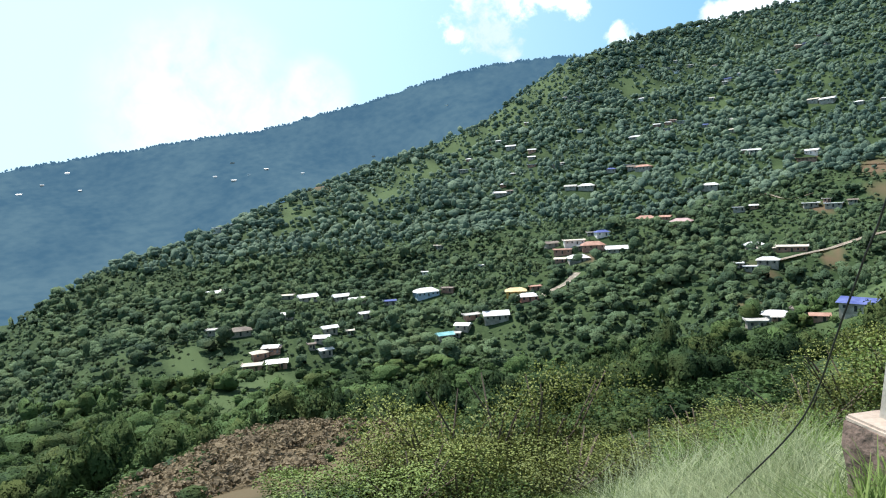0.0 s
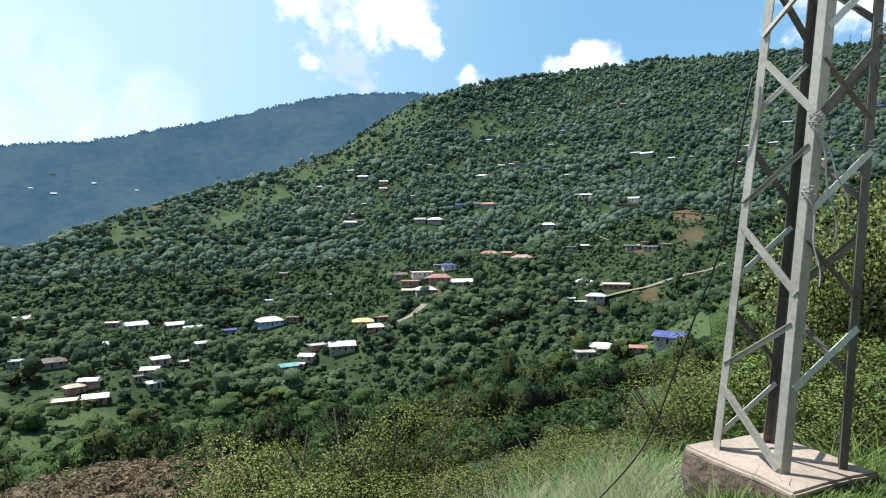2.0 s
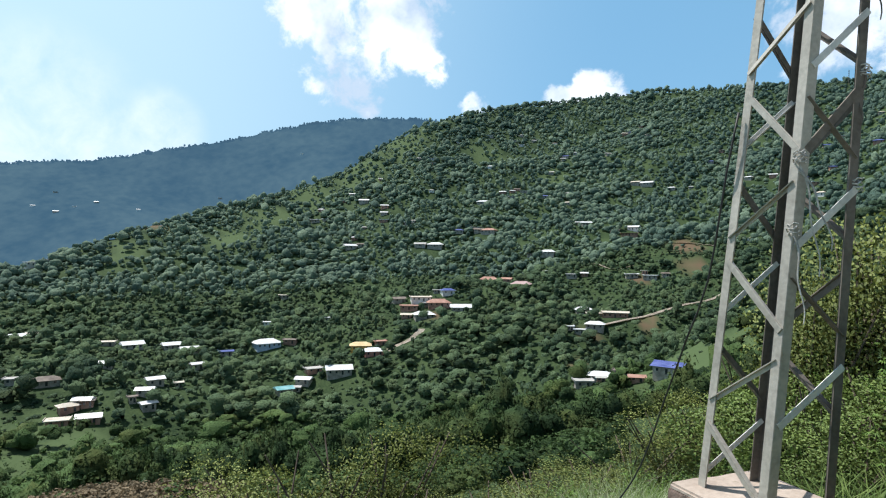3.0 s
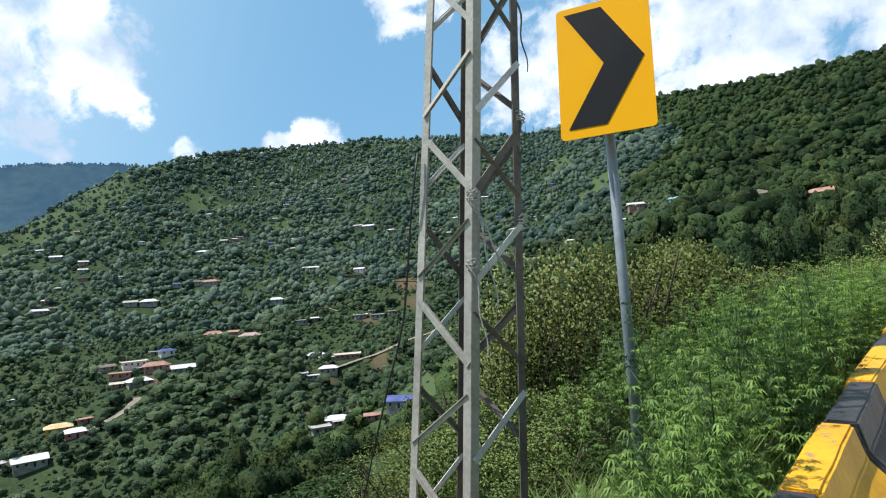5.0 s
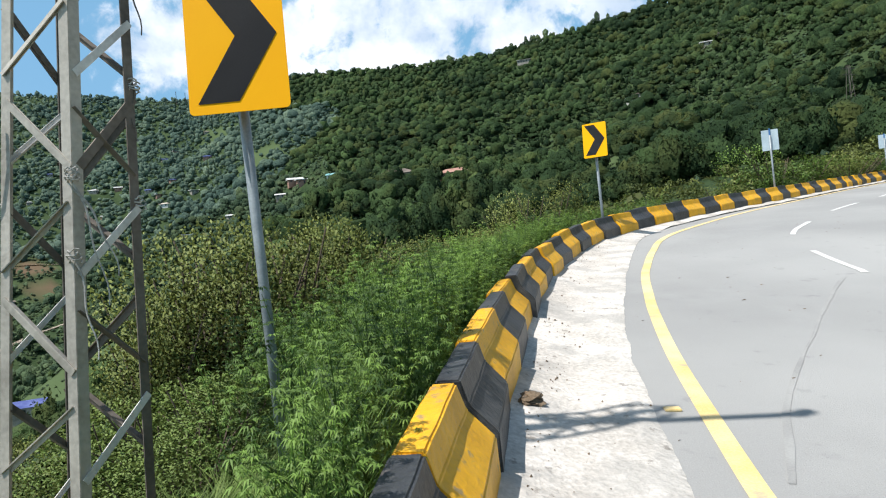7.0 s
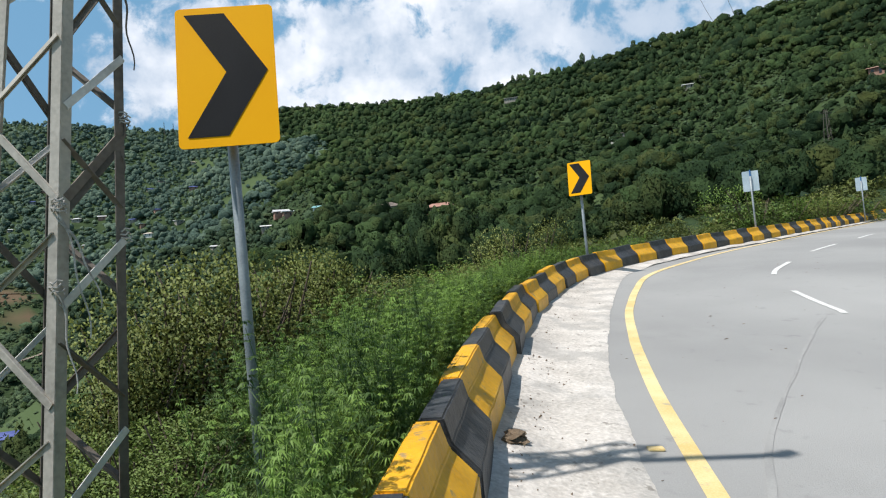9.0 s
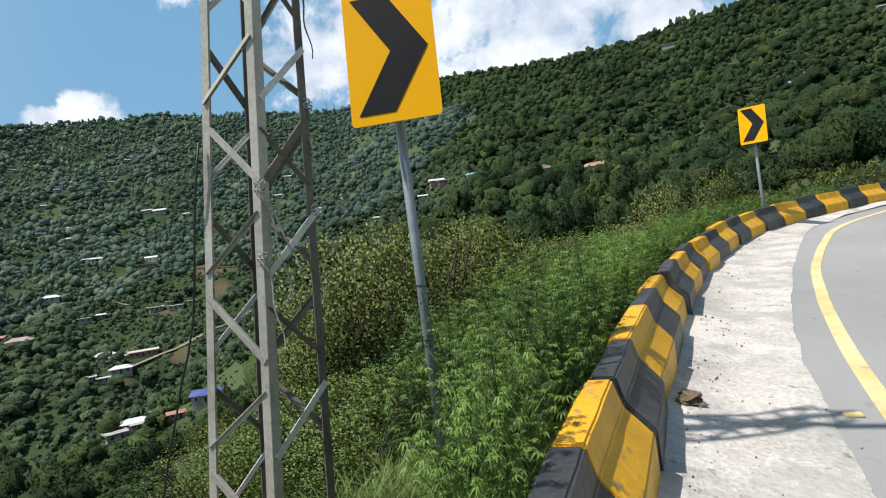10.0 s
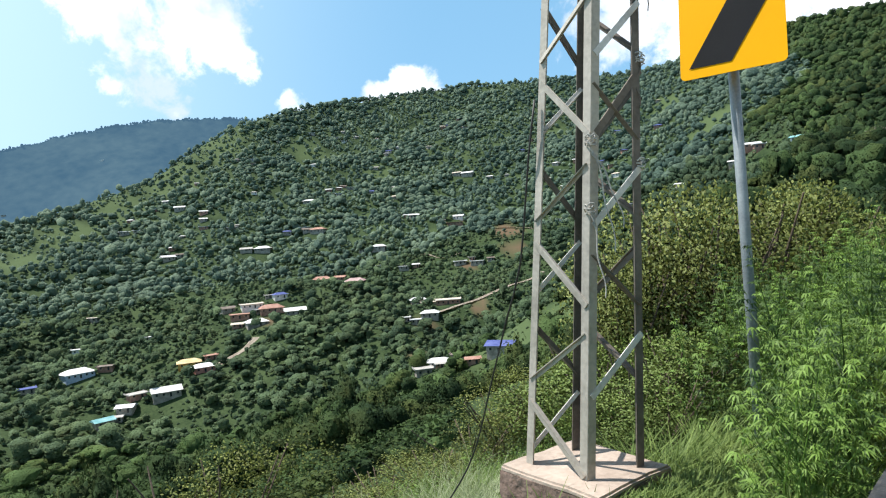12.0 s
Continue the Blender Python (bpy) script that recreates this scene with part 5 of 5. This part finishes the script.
v, t, soft_n = scatter(places - (0, 0, 0.4), radius, radius * rng.uniform(1.0, 1.7, n), [tuft(700 + k) for k in range(8)], rng.uniform(0, 0.85, n) ** 1.2, 72, 0.14, True)
tagged(new("undergrowth", quads("undergrowth", v, 3, FAINT_HAZE_FOREST, t, soft_n)), "green undergrowth between the hillside trees", "undergrowth", kind="stuff")

# low green thickets below the village
places, rng = band(44, 112, 2.3, 55, -88, -18)
n = len(places)
radius = rng.uniform(0.8, 2.1, n)
v, t, soft_n = scatter(places - (0, 0, 0.3), radius, radius * rng.uniform(1.0, 1.5, n), [np.concatenate([lumps(560 + k, 1) * (0.7, 0.7, 0.7), as_triangles(crown_shape(54, 560 + k, size=0.17))]) for k in range(6)], rng.uniform(0.0, 0.7, n), 56, 0.14, True)
tagged(new("thickets", quads("thickets", v, 3, FOREST, t, soft_n)), "low green thickets in the valley below the road", "thickets", kind="stuff")

# dry scrub on the bare spur
places, rng = band(46, 118, 1.5, 51, -88, -44, False)
places = places[rng.uniform(0, 1, len(places)) < 0.1 + 0.95 * spur(places[:, 0], places[:, 1])]
n = len(places)
radius = rng.uniform(0.4, 1.1, n)
v, t = scatter(places - (0, 0, 0.1), radius, radius * rng.uniform(0.9, 1.6, n), [as_triangles(crown_shape(44, 500 + k, size=0.3)) for k in range(5)], rng.uniform(0.1, 0.9, n), 52)
tagged(new("dry_scrub", quads("dry_scrub", v, 3, DRY, t)), "low reddish brown scrub on the bare spur", "scrub", kind="stuff")

# trees along and over the distant ridge
rng = np.random.default_rng(61)
n = 1700
row, col = (rng.uniform(0, 1, n) ** 0.6 * 59).astype(int), rng.integers(4, len(fa) - 4, n)
row[:] = 59
places = np.stack([fx[row, col], fy[row, col], fz[row, col]], 1) + rng.normal(0, 4, (n, 3)) * (1, 1, 0)
radius = rng.uniform(2.5, 6, n)
v, t = scatter(places - (0, 0, 3), radius, radius * rng.uniform(1.3, 2.6, n), [lumps(600 + k, 1) for k in range(6)], rng.uniform(0, 1, n), 62)
# these trees share the ridge's blue haze glow
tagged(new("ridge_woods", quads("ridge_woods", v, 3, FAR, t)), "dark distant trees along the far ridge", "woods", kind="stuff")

# ---- shrubs, weeds and grass near the road ----


def leafy(n, seed, leaf, lobes=9):
    """Single leaves round a lumpy crown of radius 1, height 2: (n, 4, 3)."""
    rng = np.random.default_rng(seed)
    centres = np.stack([rng.normal(0, 0.42, lobes), rng.normal(0, 0.42, lobes), rng.uniform(0.12, 1.4, lobes)], 1)
    radius = rng.uniform(0.28, 0.55, lobes)
    which = rng.integers(0, lobes, n)
    way = rng.normal(0, 1, (n, 3)) + (0, 0, 0.3)
    way /= np.linalg.norm(way, axis=1)[:, None]
    at = centres[which] + way * (radius[which] * rng.uniform(0.55, 1.12, n))[:, None]
    at[:, 2] = np.abs(at[:, 2])
    tip = way * 0.6 + rng.normal(0, 0.6, (n, 3)) + (0, 0, 0.15)
    tip /= np.linalg.norm(tip, axis=1)[:, None]
    side = np.cross(tip, rng.normal(0, 1, (n, 3)))
    side /= np.linalg.norm(side, axis=1)[:, None]
    long, thin = leaf * rng.uniform(0.7, 1.3, n)[:, None], leaf * 0.33 * rng.uniform(0.7, 1.3, n)[:, None]
    return np.stack([at, at + tip * long * 0.45 + side * thin, at + tip * long, at + tip * long * 0.5 - side * thin], 1)


def twig(seed):
    rng = random.Random(seed)
    a, out = rng.uniform(0, 6.28), rng.uniform(0.3, 0.8)
    pts = [(0.05 * math.cos(a), 0.05 * math.sin(a), -0.3), (out * 0.35 * math.cos(a), out * 0.35 * math.sin(a), 0.55), (out * math.cos(a + 0.3), out * math.sin(a + 0.3), rng.uniform(1.1, 1.75))]
    return tube(pts, 0.026, 5, 0.3)


def shrub(seed, leaves, leaf, mat, label):
    root = tagged(new("shrub"), label, "shrub", "roadside shrubs")
    for k in range(9):
        part("stem", twig(seed * 10 + k), BARK, root)
    rng = np.random.default_rng(seed)
    v = leafy(leaves, seed, leaf)
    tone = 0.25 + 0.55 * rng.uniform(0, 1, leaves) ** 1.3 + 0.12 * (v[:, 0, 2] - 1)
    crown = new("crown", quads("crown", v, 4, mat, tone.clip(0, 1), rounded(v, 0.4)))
    crown.parent = root
    return root


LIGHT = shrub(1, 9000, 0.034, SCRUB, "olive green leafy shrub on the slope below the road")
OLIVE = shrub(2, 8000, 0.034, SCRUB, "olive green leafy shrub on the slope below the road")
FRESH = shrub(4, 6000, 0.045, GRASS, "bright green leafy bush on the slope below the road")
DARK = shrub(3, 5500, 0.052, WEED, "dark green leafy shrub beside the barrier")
used = set()
# bearing, distance, top above the eye's level in degrees, width in metres, sort
for az, d, top, across, sort in ((-4.5, 9.5, 0.2, 2.6, LIGHT), (-1.0, 10.2, 4.2, 3.4, LIGHT), (3.0, 9.8, 4.4, 3.2, LIGHT), (6.8, 10.8, 4.0, 3.4, OLIVE), (10.5, 11.5, 3.6, 3.2, LIGHT), (13.6, 12.5, 1.0, 3.0, OLIVE),
                                 (17.5, 14.0, 0.6, 3.0, LIGHT), (21.0, 16.5, 0.6, 3.2, OLIVE), (26.8, 23.0, 3.6, 3.6, LIGHT), (29.0, 24.0, 4.4, 3.6, OLIVE), (24.0, 20.0, 1.0, 3.2, LIGHT), (31.8, 24.0, 1.6, 3.2, DARK),
                                 (36.5, 24.0, 0.8, 3.0, LIGHT), (41.0, 29.0, 0.8, 3.2, DARK), (44.0, 38.0, 1.9, 3.4, LIGHT), (47.6, 39.5, 4.9, 4.6, DARK), (49.6, 43.0, 3.2, 4.2, DARK), (52.8, 50.0, 2.8, 6.0, LIGHT), (54.8, 52.0, 2.6, 6.0, DARK), (57.2, 60.0, 2.4, 6.5, LIGHT),
                                 (-49.5, 12.5, -17.0, 3.4, OLIVE), (-44.5, 12.0, -15.6, 3.6, OLIVE), (-40.0, 11.5, -14.6, 3.4, OLIVE), (-54.0, 12.5, -20.2, 2.8, LIGHT), (-35.0, 11.0, -21.0, 2.6, LIGHT), (-31.0, 11.0, -22.0, 2.6, OLIVE),
                                 (-26.5, 11.5, -20.0, 2.6, LIGHT), (-22.0, 13.0, -18.2, 3.0, LIGHT), (-18.0, 14.0, -15.2, 3.2, OLIVE), (-14.5, 15.0, -12.6, 3.2, LIGHT), (-11.0, 15.0, -11.2, 3.2, LIGHT), (-6.5, 7.6, -8.8, 1.8, FRESH), (-3.5, 7.2, -8.2, 1.9, FRESH), (-0.5, 7.0, -7.8, 1.7, FRESH), (2.0, 7.2, -8.4, 1.6, FRESH), (-5.0, 6.3, -13.0, 1.3, FRESH), (-1.5, 6.0, -13.2, 1.3, FRESH), (-57.5, 10.0, -23.0, 2.6, FRESH), (-52.5, 9.0, -22.0, 2.6, FRESH), (-61.5, 9.5, -25.0, 2.4, FRESH), (-7.5, 12.5, -7.0, 2.8, OLIVE), (-47.0, 9.5, -21.5, 2.6, LIGHT), (-38.0, 9.5, -21.5, 2.6, LIGHT)):
    x, y = d * math.sin(radians(az)), d * math.cos(radians(az))
    z = land_z(x, y)
    tall = max(1.6 + d * math.tan(radians(top)) - z, 0.9)
    m = Matrix.Translation((x, y, z)) @ Matrix.Rotation(az * 1.7, 4, "Z") @ Matrix.Diagonal((across / 2, across / 2, tall / 1.95, 1))
    if sort in used:
        copy_thing(sort, m @ Matrix.Diagonal((*sort.scale, 1)).inverted())
    else:
        sort.matrix_basis = m
        used.add(sort)

# bushes between the barrier and the far slope
places, rng = band(18, 118, 3.4, 25, 6, 66)
w, off = road_place(places[:, 0], places[:, 1])[1::2]
away = np.hypot(places[:, 0], places[:, 1])
places = places[((w < -2.2) | (off > 6)) & (w < 3) & (rng.uniform(0, 1, len(places)) < np.interp(away, [18, 60, 118], [0.9, 0.7, 0.5]))]
n = len(places)
radius = rng.uniform(0.8, 2.2, n)
v, t, soft_n = scatter(places - (0, 0, 0.3), radius, radius * rng.uniform(1.0, 1.7, n), [leafy(330, 160 + k, 0.19, 7) for k in range(6)], rng.uniform(0.0, 0.6, n), 26, 0.2, True)
tagged(new("bushes", quads("bushes", v, 4, SCRUB, t, soft_n)), "green bushes on the slope beyond the barrier", "bushes", kind="stuff")

# low scrub over the near slope
places, rng = band(9, 75, 2.5, 21, -96, 40)
w = road_place(places[:, 0], places[:, 1])[1]
bearing, away = np.degrees(np.arctan2(places[:, 0], places[:, 1])), np.hypot(places[:, 0], places[:, 1])
places = places[(w < -4.5) & ~((np.abs(bearing + 10) < 9) & (away < 14))]
n = len(places)
radius = rng.uniform(0.3, 0.75, n) * np.interp(np.hypot(places[:, 0], places[:, 1]), [9, 25, 60], [0.7, 1.0, 1.5])
v, t, soft_n = scatter(places - (0, 0, 0.15), radius, radius * rng.uniform(1.1, 1.9, n), [leafy(130, 60 + k, 0.16, 6) for k in range(6)], rng.uniform(0.0, 0.65, n), 22, 0.18, True)
tagged(new("scrub", quads("scrub", v, 4, SCRUB, t, soft_n)), "low olive green scrub on the slope below the road", "scrub", kind="stuff")


# tall weeds with fingered leaves, behind the barrier


def weed_shape(seed, fans=66, bushy=1.0):
    """One plant of height 1: side shoots off a leaning stem, each set with fans of narrow drooping leaflets."""
    rng = np.random.default_rng(seed)
    out = []
    lean = rng.normal(0, 0.10, 2)

    def stem(h):
        return np.array([lean[0] * h * h, lean[1] * h * h, h])

    def stalk(a, b, thick):
        for turn in (0.0, np.pi / 2):
            side = np.array([np.cos(turn), np.sin(turn), 0]) * thick
            out.append([a - side, a + side, b + side * 0.4, b - side * 0.4])

    stalk(stem(0), stem(0.55), 0.007)
    stalk(stem(0.55), stem(0.98), 0.004)
    shoots = [(stem(0.35), stem(1.0))]
    for k in range(9):
        h = 0.12 + 0.62 * (k + rng.uniform(0, 1)) / 9
        a = k * 2.4 + rng.uniform(-0.5, 0.5)
        reach = bushy * (0.36 - 0.24 * h) * rng.uniform(0.7, 1.2)
        foot = stem(h)
        tip = foot + (np.cos(a) * reach, np.sin(a) * reach, reach * rng.uniform(0.7, 1.5))
        stalk(foot, tip, 0.003)
        shoots.append((foot, tip))
    for k in range(fans):
        foot, tip = shoots[0] if k % 5 == 0 else shoots[1 + int(rng.integers(0, 9))]
        base = foot + (tip - foot) * rng.uniform(0.3, 1.04) + rng.normal(0, 0.012, 3)
        a = rng.uniform(0, 2 * np.pi)
        size = rng.uniform(0.042, 0.070) * (1.15 - 0.4 * base[2])
        pitch = rng.uniform(-0.45, 0.35)
        for f in (-1.15, -0.6, 0.0, 0.6, 1.15):
            b = a + f + rng.uniform(-0.1, 0.1)
            long = size * (1 - 0.28 * abs(f))
            way = np.array([np.cos(b), np.sin(b), pitch])
            side = np.array([-np.sin(b), np.cos(b), rng.uniform(-0.5, 0.5)]) * long * 0.10
            out.append([base, base + way * long * 0.45 + side + (0, 0, 0.006), base + way * long - (0, 0, long * 0.28), base + way * long * 0.45 - side + (0, 0, 0.006)])
    return np.array(out)


rng = np.random.default_rng(31)
n = 960
s, w = START - 1.2 + 22 * rng.uniform(0, 1, n) ** 1.15, -rng.uniform(0.45, 4.2, n)
at = on_road(s, w)
bearing = np.degrees(np.arctan2(at[:, 0], at[:, 1]))
keep = (bearing > np.where(at[:, 1] < 5.4, 5.0, np.where(at[:, 1] < 6.2, 1.0, -3.0))) & (w > -1.4 - 0.35 * (s - START).clip(0, 8)) & (np.hypot(at[:, 0], at[:, 1]) > 2.6)
at = np.concatenate([at[keep], on_road(rng.uniform(START - 0.4, START + 14, 240), -rng.uniform(0.31, 0.5, 240))])
at[:, 2] = land(at[:, 0], at[:, 1]) - 0.03
n = len(at)
tall = rng.uniform(0.75, 1.25, n) * np.interp(at[:, 1], [2, 4, 6, 16], [0.95, 1.15, 1.25, 1.0])
tall[-240:] = rng.uniform(0.95, 1.3, 240)
v, t = scatter(at, tall, tall * 2, [weed_shape(80 + k) for k in range(8)], rng.uniform(-0.25, 0.95, n), 32, 0.16)
tagged(new("weeds", quads("weeds", v, 4, WEED, t)), "tall fresh green weeds with fingered leaves behind the barrier", "weeds", kind="stuff")

places, rng = band(4.6, 11, 0.33, 35, -30, 11, False)
w = road_place(places[:, 0], places[:, 1])[1]
away, bearing = np.hypot(places[:, 0], places[:, 1]), np.degrees(np.arctan2(places[:, 0], places[:, 1]))
places = places[(w < -0.5) & ((places[:, 1] > 4.7) | (bearing > -2)) & ((bearing > -14) | (away > 7)) & (rng.uniform(0, 1, len(places)) < 0.75)]
n = len(places)
tall = rng.uniform(0.35, 0.65, n) * np.interp(np.degrees(np.arctan2(places[:, 0], places[:, 1])), [-14, -8, -4, 3, 6], [1.0, 2.0, 2.3, 2.1, 1.5])
v, t = scatter(places - (0, 0, 0.04), tall * 1.3, tall * 2, [weed_shape(90 + k, 22, 1.5) for k in range(6)], rng.uniform(0.3, 0.8, n), 36, 0.25)
tagged(new("low_weeds", quads("low_weeds", v, 4, WEED, t)), "low bright green weeds behind the lattice tower", "weeds", kind="stuff")


# grass


def blades(places, count, long, spread, droop, thick, seed):
    """Tufts of bent blades, each of two quads."""
    rng = np.random.default_rng(seed)
    base = np.repeat(places, count, axis=0) + rng.normal(0, spread, (len(places) * count, 3)) * (1, 1, 0)
    n = len(base)
    a = rng.uniform(0, 2 * np.pi, n)
    lean = rng.uniform(0.1, 1.0, n) * droop
    way = np.stack([np.cos(a) * lean + 0.25 * droop, np.sin(a) * lean, np.ones(n)], 1)
    tall = (long * rng.uniform(0.5, 1.2, n))[:, None]
    mid = base + way * tall * 0.5
    tip = base + way * tall * (1, 1, 0.85) + np.stack([np.cos(a) * lean, np.sin(a) * lean, -0.3 * lean], 1) * tall * 0.4
    side = np.stack([-np.sin(a), np.cos(a), 0 * a], 1) * thick
    low = np.stack([base - side, base + side, mid + side * 0.8, mid - side * 0.8], 1)
    high = np.stack([mid - side * 0.8, mid + side * 0.8, tip + side * 0.15, tip - side * 0.15], 1)
    return np.concatenate([low, high])


def lawn(n, r0, r1, az0, az1, seed):
    rng = np.random.default_rng(seed)
    r, az = np.sqrt(rng.uniform(r0 * r0, r1 * r1, n)), np.radians(rng.uniform(az0, az1, n))
    x, y = r * np.sin(az), r * np.cos(az)
    w = road_place(x, y)[1]
    dx, dy = x - MIDDLE.x, y - MIDDLE.y
    inside = (np.abs(dx * 0.829 - dy * 0.559) < 0.42) & (np.abs(dx * 0.559 + dy * 0.829) < 0.36)
    ok = (w < -0.42) & ~inside
    return np.stack([x, y, land(x, y) - 0.02], 1)[ok], rng


places, rng = lawn(4500, 2.2, 13, -75, 16, 41)
v = blades(places, 7, 0.22, 0.07, 0.7, 0.0045, 42)
rng2 = np.random.default_rng(45)
ring_a = rng2.uniform(-175, 60, 1700)
ring_d = rng2.uniform(0.40, 1.5, 1700)
tx, ty = MIDDLE.x - 0.02 + ring_d * np.cos(np.radians(ring_a)), MIDDLE.y + 0.02 + ring_d * np.sin(np.radians(ring_a))
dx, dy = tx - MIDDLE.x, ty - MIDDLE.y
fine = ~((np.abs(dx * 0.829 - dy * 0.559) < 0.42) & (np.abs(dx * 0.559 + dy * 0.829) < 0.36)) & (road_place(tx, ty)[1] < -0.42)
tz = land(tx, ty)
reach = (np.where(ring_a > -125, 0.10, -0.30) - tz).clip(0.10, 0.5)
for lo, hi in ((0.0, 0.22), (0.22, 0.35), (0.35, 0.7)):
    pick = fine & (reach >= lo) & (reach < hi)
    if pick.any():
        v = np.concatenate([v, blades(np.stack([tx, ty, tz - 0.02], 1)[pick], 14, float(reach[pick].mean()), 0.05, 0.9, 0.006, 46)])
tagged(new("grass", quads("grass", v, 4, GRASS, rng.uniform(0, 0.75, len(v)))), "rough green grass on the verge round the tower", "grass", kind="stuff")
places, rng = lawn(560, 3.8, 7.5, -34, -17, 43)
v = blades(places, 18, 0.80, 0.12, 0.85, 0.003, 44)
tagged(new("feathery_grass", quads("feathery_grass", v, 4, PLUME, rng.uniform(0.1, 0.8, len(v)))), "pale feathery tall grass on the slope below the tower", "grass", kind="stuff")
